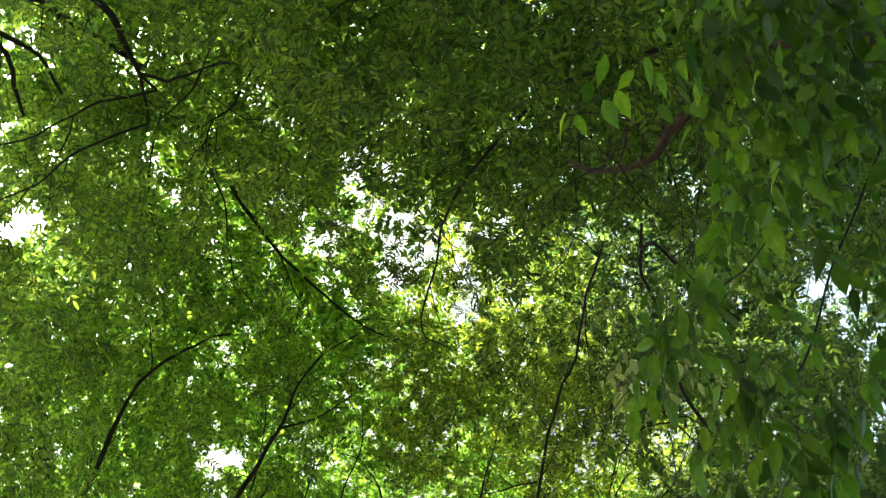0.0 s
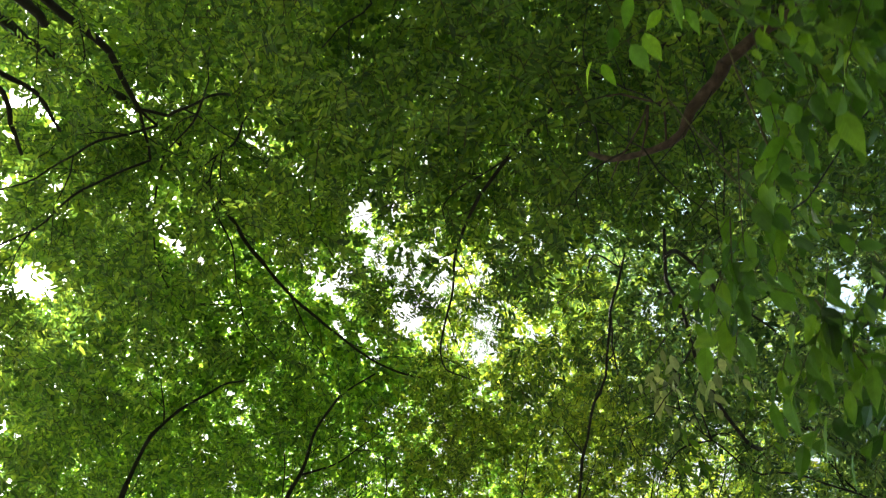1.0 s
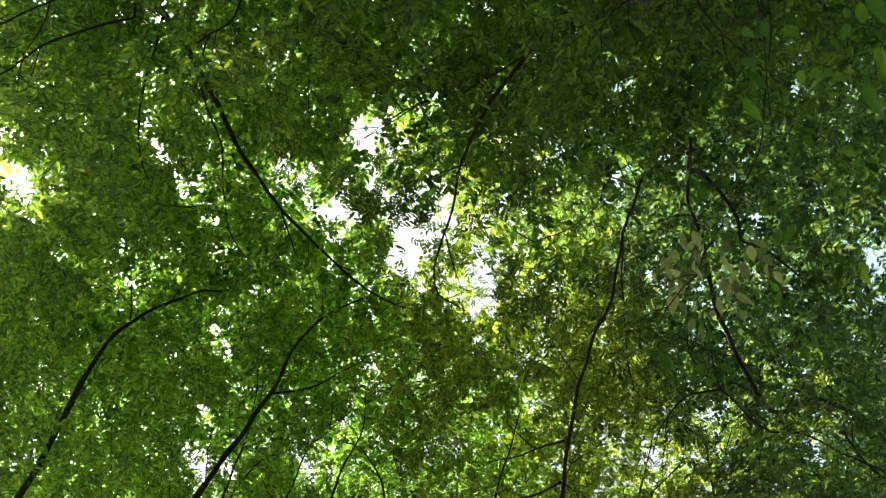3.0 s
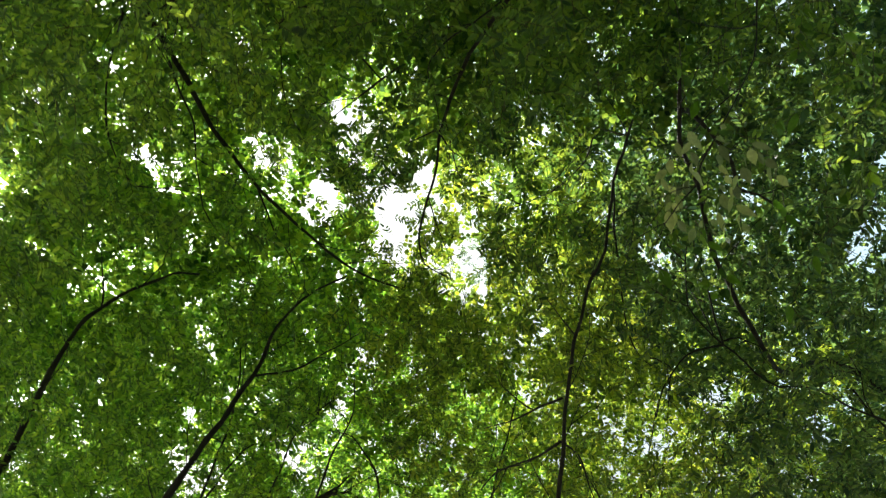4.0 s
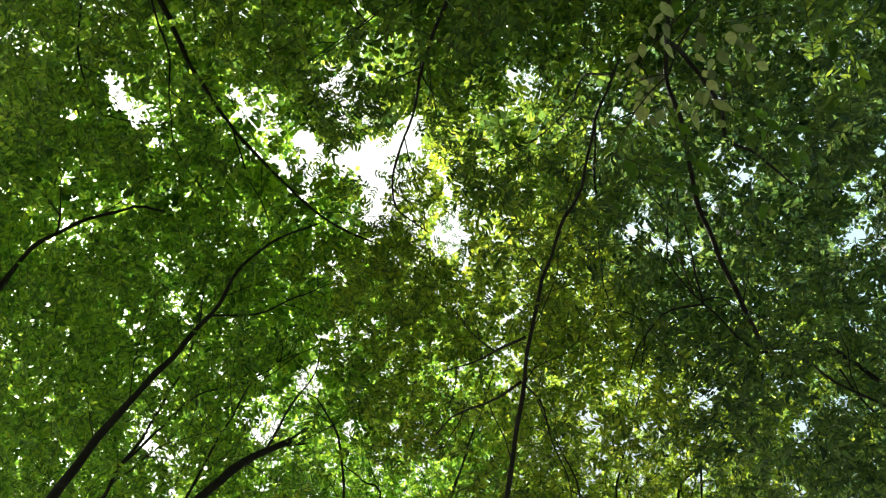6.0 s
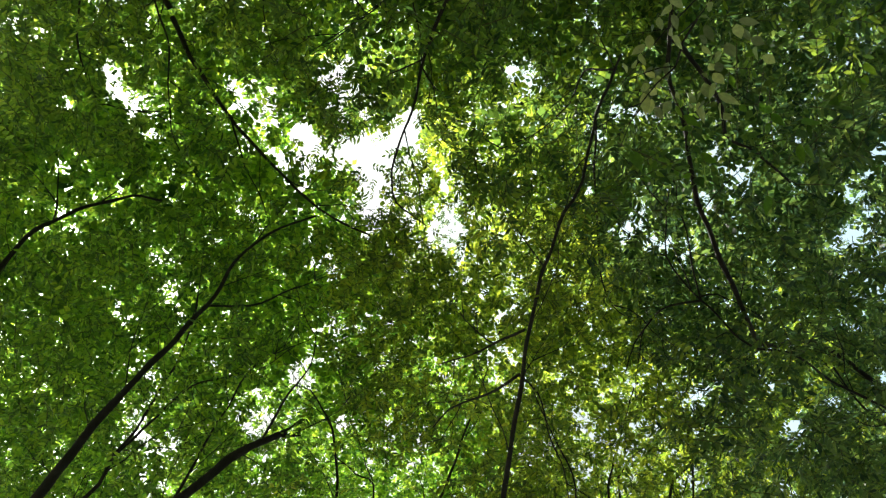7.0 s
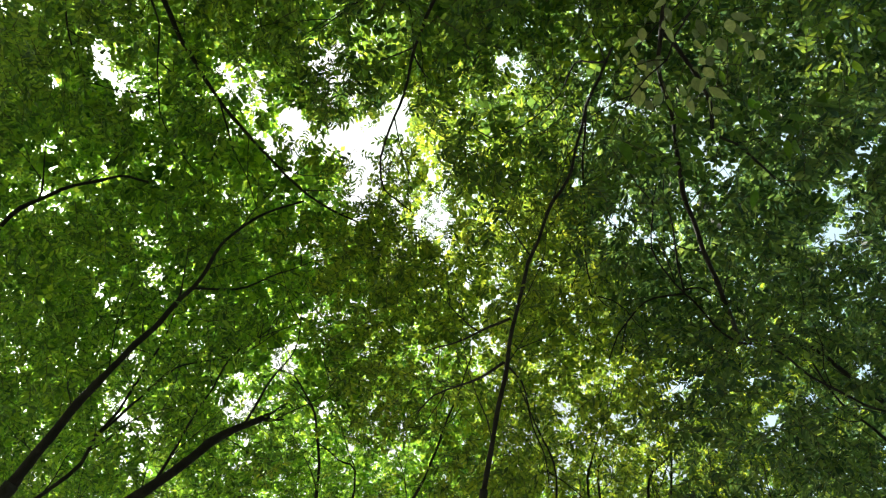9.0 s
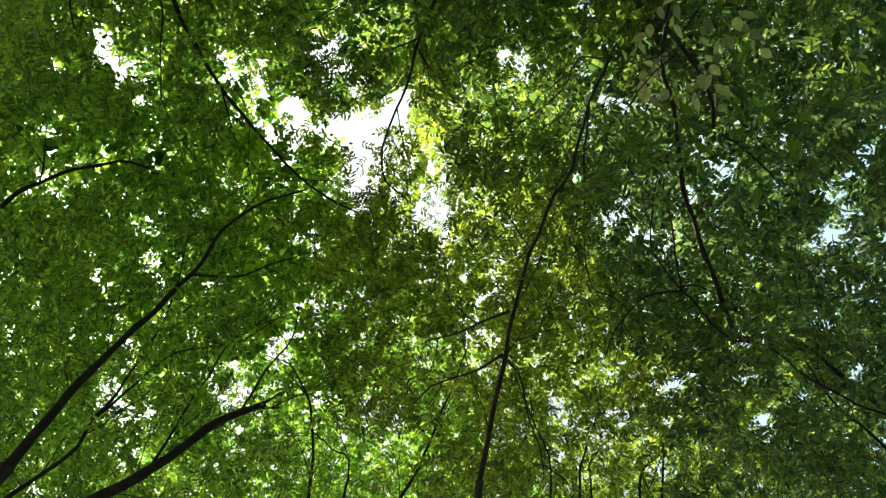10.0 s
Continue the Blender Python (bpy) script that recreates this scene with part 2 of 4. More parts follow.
# ---- trees: trunks and limbs ----
one = tree((-3.5, 7.6, -0.05), "slender leaning broadleaf tree with fresh green pinnate leaves")
wood(one, "trunk", 0.13, 0.036, [(-3.50, 7.60, -0.05), (-3.42, 7.45, 1.50), (-3.04, 6.97, 3.08), (-2.61, 6.39, 4.30), (-2.20, 5.91, 4.97), (-2.03, 5.74, 5.33)], sides=12, flare=0.5)
grow(one, "limb", 0.034, 0.008, [(-2.03, 5.74, 5.33), (-1.96, 5.67, 5.66), (-1.74, 5.48, 6.24), (-1.46, 5.28, 6.89), (-1.34, 5.10, 7.19), (-1.11, 4.99, 7.53), (-0.82, 4.93, 7.73)])
grow(one, "branch", 0.012, 0.004, [(-1.46, 5.29, 6.89), (-1.20, 5.38, 7.10), (-0.95, 5.35, 7.29), (-0.74, 5.36, 7.56)])
grow(one, "limb", 0.052, 0.03, [(-2.61, 6.39, 4.30), (-1.96, 6.17, 5.23), (-1.45, 6.09, 5.77), (-1.32, 6.09, 6.03), (-1.16, 6.08, 6.30), (-0.90, 6.09, 6.56)])
grow(one, "branch", 0.013, 0.004, [(-1.04, 6.08, 6.43), (-0.97, 6.08, 7.00), (-0.87, 6.04, 7.40), (-0.86, 5.86, 7.75)])
grow(one, "snag", 0.016, 0.007, [(-0.95, 6.09, 6.51), (-0.85, 6.11, 6.55), (-0.79, 6.10, 6.54)])
grow(one, "snag", 0.014, 0.005, [(-0.96, 6.09, 6.52), (-0.86, 6.08, 6.62), (-0.81, 6.07, 6.69)])
grow(one, "stem", 0.04, 0.026, [(-3.04, 6.97, 3.08), (-3.29, 6.10, 5.07), (-2.70, 4.93, 6.54)], bare_from=9)
grow(one, "limb", 0.022, 0.010, [(-2.70, 4.93, 6.54), (-2.59, 4.77, 6.81), (-2.49, 4.72, 7.01), (-2.31, 4.67, 7.17), (-2.09, 4.67, 7.39), (-1.95, 4.78, 7.59)])
grow(one, "branch", 0.01, 0.004, [(-2.49, 4.72, 7.01), (-2.47, 4.62, 7.06), (-2.50, 4.40, 7.24)])
grow(one, "stem", 0.02, 0.012, [(-2.22, 5.93, 4.95), (-1.90, 5.94, 5.67), (-1.82, 5.85, 5.94), (-1.75, 5.80, 6.14)])
grow(one, "stem", 0.012, 0.004, [(-1.82, 5.85, 5.94), (-1.70, 5.92, 6.61), (-1.56, 5.93, 6.91), (-1.24, 5.95, 7.12), (-0.99, 5.92, 7.45)])
grow(one, "stem", 0.012, 0.004, [(-1.45, 6.09, 5.77), (-1.29, 5.91, 6.61), (-1.17, 5.82, 7.07), (-1.06, 5.89, 7.33), (-0.86, 5.93, 7.61)])
grow(one, "stem", 0.011, 0.004, [(-1.75, 5.80, 6.14), (-1.70, 5.70, 7.02), (-1.72, 5.42, 7.58), (-1.77, 5.31, 7.92)])
two = tree((-4.0, 0.6, -0.05), "dark-barked broadleaf tree with spreading crooked limbs and olive leaves")
wood(two, "trunk", 0.15, 0.06, [(-4.00, 0.60, -0.05), (-3.95, 0.70, 2.00), (-3.31, 0.77, 3.85), (-2.77, 0.92, 5.36), (-2.44, 1.07, 6.05)], sides=12, flare=0.5)
grow(two, "stem", 0.045, 0.027, [(-2.44, 1.07, 6.05), (-2.66, 1.71, 7.26), (-2.36, 2.72, 8.45), (-2.04, 3.51, 8.53)], bare_from=9)
grow(two, "limb", 0.024, 0.009, [(-2.04, 3.58, 8.56), (-1.90, 3.80, 8.41), (-1.71, 4.09, 8.30), (-1.56, 4.28, 8.19), (-1.38, 4.47, 8.14), (-1.16, 4.68, 8.07), (-0.95, 4.88, 7.99), (-0.70, 5.04, 7.92), (-0.43, 5.16, 7.92)])
grow(two, "branch", 0.011, 0.004, [(-1.54, 4.31, 8.19), (-1.48, 4.52, 8.15), (-1.41, 4.74, 8.10), (-1.33, 4.90, 8.07), (-1.27, 5.07, 8.02)])
grow(two, "branch", 0.012, 0.004, [(-2.15, 3.25, 8.43), (-1.94, 3.73, 8.08), (-1.91, 4.17, 7.90), (-1.87, 4.42, 7.84), (-1.72, 4.76, 7.90)])
grow(two, "limb", 0.045, 0.018, [(-2.44, 1.07, 6.05), (-2.33, 1.16, 6.52), (-2.25, 1.32, 6.64), (-2.14, 1.51, 6.77), (-2.05, 1.71, 6.88), (-2.02, 1.88, 6.90), (-1.97, 2.11, 6.92)])
grow(two, "branch", 0.013, 0.011, [(-1.97, 2.11, 6.92), (-1.89, 2.24, 6.95)], bare_from=9)
grow(two, "branch", 0.011, 0.006, [(-1.89, 2.24, 6.95), (-2.08, 2.26, 6.88), (-2.32, 2.29, 6.79), (-2.50, 2.35, 6.72), (-2.66, 2.41, 6.65), (-2.86, 2.44, 6.56), (-3.04, 2.49, 6.44)])
grow(two, "branch", 0.014, 0.013, [(-1.97, 2.11, 6.92), (-1.80, 2.18, 6.94)], bare_from=9)
grow(two, "branch", 0.013, 0.008, [(-1.80, 2.18, 6.94), (-1.69, 2.12, 6.89), (-1.59, 2.09, 6.87), (-1.44, 2.04, 6.82)])
grow(two, "branch", 0.0115, 0.007, [(-1.52, 2.07, 6.84), (-1.60, 2.17, 6.85), (-1.67, 2.26, 6.86), (-1.81, 2.37, 6.84)])
grow(two, "branch", 0.013, 0.012, [(-1.97, 2.11, 6.92), (-2.00, 2.32, 7.00), (-1.97, 2.45, 6.87)], bare_from=9)
grow(two, "branch", 0.012, 0.006, [(-1.97, 2.45, 6.87), (-2.19, 2.49, 6.73), (-2.36, 2.52, 6.62), (-2.52, 2.60, 6.49), (-2.64, 2.66, 6.40), (-2.77, 2.69, 6.29), (-2.89, 2.71, 6.21)])
grow(two, "branch", 0.012, 0.0115, [(-1.44, 2.04, 6.82), (-1.44, 2.19, 7.32), (-1.47, 2.45, 7.56)], bare_from=9)
grow(two, "branch", 0.0115, 0.006, [(-1.47, 2.45, 7.56), (-1.54, 2.58, 7.57), (-1.63, 2.65, 7.58), (-1.73, 2.70, 7.55), (-1.83, 2.76, 7.54)])
grow(two, "branch", 0.0105, 0.006, [(-1.73, 2.71, 7.55), (-1.78, 2.78, 7.55), (-1.84, 2.88, 7.55), (-1.97, 3.00, 7.52)])
grow(two, "branch", 0.006, 0.003, [(-1.92, 2.95, 7.53), (-1.87, 3.11, 7.57), (-1.85, 3.32, 7.61)])
grow(two, "branch", 0.01, 0.01, [(-1.47, 2.45, 7.56), (-1.31, 2.34, 8.16), (-1.09, 2.40, 8.08)], bare_from=9)
grow(two, "branch", 0.01, 0.005, [(-1.09, 2.40, 8.08), (-1.15, 2.50, 8.10), (-1.24, 2.53, 8.10), (-1.33, 2.55, 8.10)])
grow(two, "branch", 0.009, 0.004, [(-1.15, 2.50, 8.10), (-1.17, 2.59, 8.10), (-1.19, 2.68, 8.10), (-1.24, 2.85, 8.09), (-1.16, 3.00, 8.11)])
grow(two, "limb", 0.058, 0.03, [(-2.77, 0.92, 5.36), (-2.30, 1.08, 5.95), (-2.17, 1.28, 6.25), (-2.16, 1.42, 6.35)])
grow(two, "limb", 0.035, 0.012, [(-2.77, 0.92, 5.36), (-2.55, 1.35, 5.98), (-2.47, 1.62, 6.27), (-2.36, 1.81, 6.40), (-2.31, 2.07, 6.46)])
grow(two, "branch", 0.03, 0.012, [(-2.55, 1.35, 5.98), (-2.46, 1.74, 6.24), (-2.47, 1.92, 6.21), (-2.48, 2.13, 6.25)])
grow(two, "branch", 0.026, 0.006, [(-2.33, 1.16, 6.52), (-1.24, 1.06, 6.89), (-0.38, 1.55, 7.10), (-0.60, 1.76, 7.13), (-0.74, 1.89, 7.20)])
grow(two, "branch", 0.009, 0.008, [(-1.16, 3.00, 8.11), (-0.90, 2.90, 8.13), (-0.46, 3.51, 8.33)], bare_from=9)
grow(two, "branch", 0.008, 0.004, [(-0.46, 3.51, 8.33), (-0.69, 3.67, 8.41), (-0.92, 3.84, 8.45)])
grow(two, "branch", 0.013, 0.005, [(-2.36, 2.72, 8.45), (-2.54, 3.49, 7.96), (-2.42, 4.00, 7.75), (-2.37, 4.12, 7.85), (-2.25, 4.20, 8.00), (-2.04, 4.26, 8.18)])
grow(two, "branch", 0.007, 0.003, [(-1.16, 3.00, 8.11), (-1.17, 3.44, 8.01), (-1.17, 3.64, 8.12), (-1.14, 3.83, 8.21), (-1.10, 4.01, 8.29)])
grow(two, "branch", 0.009, 0.004, [(-0.46, 3.51, 8.33), (-0.24, 3.33, 8.01), (-0.50, 3.51, 8.13), (-0.74, 3.68, 8.20), (-0.86, 3.76, 8.17)])
three = tree((0.3, 7.3, -0.05), "thin bent young tree with yellowish green leaves")
wood(three, "trunk", 0.055, 0.021, [(0.30, 7.30, -0.05), (0.32, 7.05, 2.00), (0.42, 6.28, 3.82), (0.52, 5.42, 5.07)], sides=10, flare=0.5)
grow(three, "limb", 0.016, 0.009, [(0.52, 5.42, 5.07), (0.58, 5.21, 5.37), (0.62, 5.01, 5.49), (0.65, 4.82, 5.62), (0.71, 4.58, 5.84), (0.79, 4.45, 6.00), (0.87, 4.27, 6.17), (0.97, 4.13, 6.27), (1.07, 3.83, 6.61), (1.15, 3.68, 6.72), (1.24, 3.53, 6.90)])
grow(three, "branch", 0.010, 0.004, [(0.64, 4.78, 5.70), (0.49, 4.93, 5.80), (0.34, 5.04, 5.86), (0.19, 5.14, 5.93)])
grow(three, "branch", 0.011, 0.004, [(0.61, 4.96, 5.54), (0.50, 5.09, 5.59), (0.38, 5.19, 5.65), (0.24, 5.30, 5.71), (0.15, 5.44, 5.73)])
grow(three, "branch", 0.009, 0.004, [(1.20, 3.60, 6.81), (1.08, 3.72, 7.27), (0.98, 3.92, 7.25), (0.82, 4.11, 7.32), (0.66, 4.24, 7.41), (0.47, 4.34, 7.49)])
grow(three, "branch", 0.008, 0.004, [(0.61, 4.96, 5.54), (0.72, 5.15, 5.65), (0.79, 5.36, 5.63), (0.90, 5.65, 5.66), (0.94, 5.83, 5.63)])
grow(three, "branch", 0.016, 0.004, [(0.42, 6.28, 3.82), (0.82, 6.03, 4.98), (0.99, 5.84, 5.60), (0.86, 5.57, 5.83), (0.74, 5.36, 5.99)])
four = tree((3.6, 6.2, -0.05), "dark broadleaf tree with arching limbs and deep green leaves")
wood(four, "trunk", 0.11, 0.045, [(3.6, 6.2, -0.05), (3.62, 6.2, 2.5), (3.75, 6.25, 4.0), (3.9, 6.2, 5.5)], sides=12, flare=0.5)
grow(four, "stem", 0.024, 0.0185, [(3.9, 6.2, 5.5), (3.8, 6.15, 6.6), (3.1, 5.85, 7.5), (2.5, 5.6, 7.05), (2.12, 5.10, 6.55), (1.94, 4.80, 6.40)], bare_from=9)
grow(four, "limb", 0.0185, 0.013, [(1.94, 4.80, 6.40), (1.79, 4.54, 6.39), (1.63, 4.14, 6.42), (1.55, 3.79, 6.52), (1.44, 3.55, 6.50), (1.39, 3.12, 6.41)], bare_from=5.9)
grow(four, "branch", 0.012, 0.0092, [(3.75, 5.95, 6.4), (2.84, 5.63, 6.55), (2.44, 5.31, 6.41), (2.14, 5.23, 6.35)], bare_from=9)
grow(four, "branch", 0.009, 0.004, [(2.14, 5.23, 6.35), (1.99, 5.14, 6.39), (1.80, 4.97, 6.48), (1.68, 4.84, 6.52), (1.57, 4.70, 6.54), (1.55, 4.53, 6.62), (1.58, 4.33, 6.70)], bare_from=5.9)
grow(four, "branch", 0.009, 0.004, [(1.80, 4.97, 6.48), (1.63, 5.02, 6.50), (1.52, 5.11, 6.49), (1.41, 5.25, 6.44), (1.35, 5.43, 6.35)], bare_from=5.9)
grow(four, "branch", 0.009, 0.004, [(1.80, 4.97, 6.48), (1.73, 4.72, 6.56), (1.64, 4.45, 6.63), (1.62, 4.29, 6.70)], bare_from=5.9)
grow(four, "branch", 0.008, 0.003, [(1.79, 4.95, 6.49), (1.91, 4.94, 6.51), (1.98, 5.00, 6.52)], bare_from=5.9)
grow(four, "limb", 0.021, 0.008, [(1.42, 3.36, 6.48), (1.58, 3.47, 6.74), (1.75, 3.68, 6.78), (1.85, 3.84, 6.82), (1.94, 4.04, 6.90), (2.10, 4.11, 6.94), (2.23, 4.20, 6.92), (2.38, 4.32, 6.88)], bare_from=6.12)
grow(three, "branch", 0.009, 0.004, [(1.07, 3.83, 6.61), (1.12, 4.30, 6.71), (1.15, 4.66, 6.55), (1.17, 4.82, 6.47), (1.24, 4.97, 6.39), (1.31, 5.02, 6.35)], bare_from=9)
grow(four, "limb", 0.03, 0.008, [(3.75, 6.25, 4.0), (3.62, 6.27, 5.92), (3.52, 6.20, 6.72), (3.15, 5.95, 6.82), (2.95, 5.71, 6.95)], bare_from=6.12)
five = tree((2.8, 0.4, -0.05), "broadleaf tree beside the path with low hanging leafy boughs")
wood(five, "trunk", 0.10, 0.04, [(2.80, 0.40, -0.05), (2.70, 0.50, 2.00), (2.36, 0.94, 3.65), (1.70, 1.34, 4.59)], sides=12, flare=0.5)
grow(five, "stem", 0.034, 0.03, [(1.70, 1.34, 4.59), (1.81, 1.33, 4.76), (1.50, 1.48, 4.98), (1.24, 1.64, 4.93)], BROWN_BARK)
grow(five, "limb", 0.038, 0.011, [(1.24, 1.64, 4.93), (1.22, 1.72, 4.95), (1.12, 1.83, 4.95), (1.07, 1.93, 4.93), (0.95, 2.02, 4.98), (0.81, 2.09, 5.13), (0.72, 2.10, 5.25)], BROWN_BARK)
grow(five, "branch", 0.009, 0.003, [(1.13, 1.82, 4.96), (0.94, 1.80, 5.00), (0.82, 1.76, 5.05), (0.77, 1.77, 5.05)], BROWN_BARK)
grow(five, "branch", 0.009, 0.003, [(0.94, 1.81, 5.00), (0.91, 1.99, 4.95), (0.88, 2.10, 4.91)], BROWN_BARK)
grow(five, "branch", 0.007, 0.003, [(0.94, 1.81, 5.00), (0.85, 1.99, 4.96), (0.77, 2.13, 4.97)], BROWN_BARK)
grow(five, "branch", 0.007, 0.003, [(1.01, 1.98, 4.95), (1.00, 1.82, 4.98), (0.96, 1.62, 4.96)], BROWN_BARK)
grow(five, "stem", 0.028, 0.016, [(1.70, 1.34, 4.59), (1.49, 1.77, 6.07), (0.79, 2.41, 7.01), (0.23, 3.14, 7.31)])
grow(five, "limb", 0.018, 0.006, [(0.23, 3.14, 7.31), (0.18, 3.26, 7.36), (0.04, 3.59, 7.48), (0.00, 3.74, 7.52), (-0.06, 4.00, 7.36), (-0.15, 4.25, 7.23), (-0.20, 4.46, 7.22), (-0.17, 4.64, 7.26), (0.04, 4.87, 7.40)])
grow(five, "branch", 0.008, 0.004, [(0.44, 2.78, 7.08), (-0.03, 3.18, 7.33), (-0.01, 3.53, 7.48), (0.00, 3.72, 7.52)])
grow(five, "branch", 0.008, 0.003, [(0.00, 3.74, 7.52), (0.08, 3.88, 7.50), (0.15, 3.96, 7.58)])
grow(five, "branch", 0.008, 0.003, [(0.01, 3.69, 7.52), (-0.15, 3.78, 7.56), (-0.26, 3.84, 7.59)])
grow(five, "bough", 0.0045, 0.0025, [(2.30, 0.80, 3.80), (1.71, 1.23, 3.83), (1.21, 1.42, 3.61), (0.91, 1.53, 3.30), (0.72, 1.51, 3.15)])
grow(five, "bough", 0.006, 0.003, [(1.46, 1.32, 3.76), (1.22, 1.61, 3.43), (1.05, 1.73, 3.15), (0.85, 1.77, 2.97)])
grow(five, "bough", 0.0045, 0.0025, [(2.30, 0.80, 3.80), (1.87, 0.96, 4.04), (1.34, 0.97, 4.19), (0.94, 1.06, 4.01)])
grow(five, "bough", 0.006, 0.0025, [(1.43, 1.75, 6.01), (1.52, 2.3, 5.75), (1.42, 2.75, 5.35), (1.2, 3.0, 5.0), (1.02, 3.1, 4.75)])
six = tree((2.3, 9.0, -0.05), "tall thin many-stemmed tree behind the others")
wood(six, "trunk", 0.10, 0.05, [(2.30, 9.00, -0.05), (2.22, 8.85, 3.10), (2.01, 8.42, 6.29)], sides=10, flare=0.5)
grow(six, "limb", 0.026, 0.006, [(2.01, 8.42, 6.29), (1.87, 7.99, 8.22), (1.97, 7.85, 8.58), (2.37, 7.62, 8.90)])
grow(six, "limb", 0.026, 0.006, [(2.01, 8.42, 6.29), (1.76, 8.05, 8.12), (1.93, 7.74, 8.80), (2.14, 7.41, 9.34)])
grow(six, "limb", 0.024, 0.006, [(2.01, 8.42, 6.29), (2.53, 7.88, 8.12), (2.60, 7.60, 8.84), (2.58, 7.38, 9.23)])
grow(six, "limb", 0.020, 0.006, [(2.28, 8.10, 7.30), (2.32, 7.87, 8.20), (2.58, 7.70, 8.51), (2.91, 7.38, 9.13)])
for k in range(9):
    foot = Vector((random.uniform(1.2, 3.4), random.uniform(7.7, 8.3), random.uniform(6.2, 6.9)))
    lean = Vector((random.uniform(-0.35, 0.35), random.uniform(-0.5, 0.1), 2.0))
    grow(six, "branch", 0.012, 0.004, [Vector((2.15, 8.3, 5.8)), foot, foot + lean * 0.5 + Vector((random.uniform(-0.1, 0.1), 0, 0)), foot + lean])
seven = tree((-0.6, 9.2, -0.05), "slender tree with bright green leaves behind the others")
wood(seven, "trunk", 0.09, 0.045, [(-0.60, 9.20, -0.05), (-0.63, 8.91, 3.09), (-0.69, 8.08, 5.86)], sides=10, flare=0.5)
grow(seven, "limb", 0.03, 0.005, [(-0.69, 8.08, 5.86), (-0.37, 7.20, 7.16), (-0.54, 7.08, 7.38), (-0.74, 7.01, 7.53)])
grow(seven, "limb", 0.03, 0.005, [(-0.69, 8.08, 5.86), (-0.69, 7.11, 7.37), (-0.89, 6.57, 7.70), (-1.16, 6.48, 7.81)])
grow(seven, "limb", 0.03, 0.006, [(-0.69, 8.08, 5.86), (0.15, 7.56, 7.69), (0.59, 6.93, 8.90)])


def simple_tree(x, y, height, label):
    ob = tree((x, y, -0.05), label)
    lean = Vector((random.uniform(-0.4, 0.4), random.uniform(-0.4, 0.4), 0))
    top = Vector((x, y, height)) + lean
    wood(ob, "trunk", 0.12, 0.03, [(x, y, -0.05), Vector((x, y, height * 0.4)) + lean * 0.2, top], sides=10, flare=0.5)
    for k in range(6):
        a, h = k * 2.4 + random.random(), random.uniform(0.5, 0.85)
        foot = Vector((x, y, height * h)) + lean * h
        tip = foot + Vector((math.cos(a) * 1.8, math.sin(a) * 1.8, 1.1))
        wood(ob, "limb", 0.035, 0.008, [foot, foot.lerp(tip, 0.5) + Vector((0, 0, 0.25)), tip])
    return ob


eight = simple_tree(-4.6, 10.2, 8.5, "slim woodland tree with bright green leaves")
nine = simple_tree(5.2, 9.6, 8.5, "slim woodland tree with dark green leaves")
ten = simple_tree(-6.6, 4.6, 8.0, "slim woodland tree with olive green leaves")
eleven = simple_tree(6.4, 3.4, 8.0, "slim woodland tree with dark green leaves")
# never in view: added behind the camera to block light
twelve = simple_tree(0.6, -4.2, 8.0, "unseen added tree with mid green leaves that shades the canopy")
thirteen = simple_tree(1.0, 13.2, 9.5, "slim woodland tree with bright green leaves")

for owner, rows in GROWN.items():
    branchlets(owner, rows)

# ---- openings cut along camera sight lines, where the sky shows: place at 7.3 m, slope of the sight line, half widths, how open ----
GAPS = []


def gap(x, y, sight_x, sight_y, half_x, half_y, openness):
    GAPS.append((x, y, sight_x, sight_y, half_x, half_y, openness))


gap(-0.67, 3.22, -0.14, 0.49, 0.13, 0.14, 0.95); gap(-0.51, 3.46, -0.12, 0.53, 0.13, 0.14, 0.4); gap(-0.35, 3.62, -0.09, 0.56, 0.23, 0.18, 0.42)
gap(-0.08, 3.67, -0.04, 0.57, 0.18, 0.21, 0.32); gap(-1.01, 3.75, -0.20, 0.58, 0.15, 0.11, 0.92); gap(-1.12, 3.51, -0.22, 0.54, 0.08, 0.08, 0.6)
gap(-0.43, 4.16, -0.10, 0.65, 0.14, 0.10, 0.85); gap(-0.24, 4.28, -0.07, 0.67, 0.11, 0.08, 0.8); gap(-0.72, 4.37, -0.15, 0.69, 0.09, 0.09, 0.85)
gap(0.17, 4.47, 0.00, 0.70, 0.18, 0.15, 0.5); gap(-3.43, 3.51, -0.61, 0.54, 0.15, 0.14, 0.97); gap(-3.19, 3.45, -0.57, 0.53, 0.10, 0.06, 0.7)
gap(-3.00, 3.44, -0.54, 0.53, 0.18, 0.06, 0.45); gap(-2.77, 2.13, -0.50, 0.31, 0.12, 0.07, 0.65); gap(-2.70, 2.17, -0.49, 0.32, 0.08, 0.07, 0.5)
gap(-3.38, 4.69, -0.60, 0.74, 0.06, 0.21, 0.65); gap(-1.94, 4.90, -0.36, 0.78, 0.06, 0.08, 0.8); gap(-2.30, 5.08, -0.42, 0.81, 0.07, 0.09, 0.7)
gap(-1.79, 5.21, -0.33, 0.83, 0.10, 0.20, 0.5); gap(-2.15, 5.56, -0.39, 0.89, 0.09, 0.11, 0.8); gap(-2.14, 5.97, -0.39, 0.96, 0.25, 0.15, 1)
gap(-2.36, 6.10, -0.43, 0.98, 0.11, 0.15, 0.75); gap(-2.30, 6.24, -0.42, 1.00, 0.12, 0.09, 0.85); gap(-3.73, 5.99, -0.66, 0.96, 0.11, 0.11, 0.65)
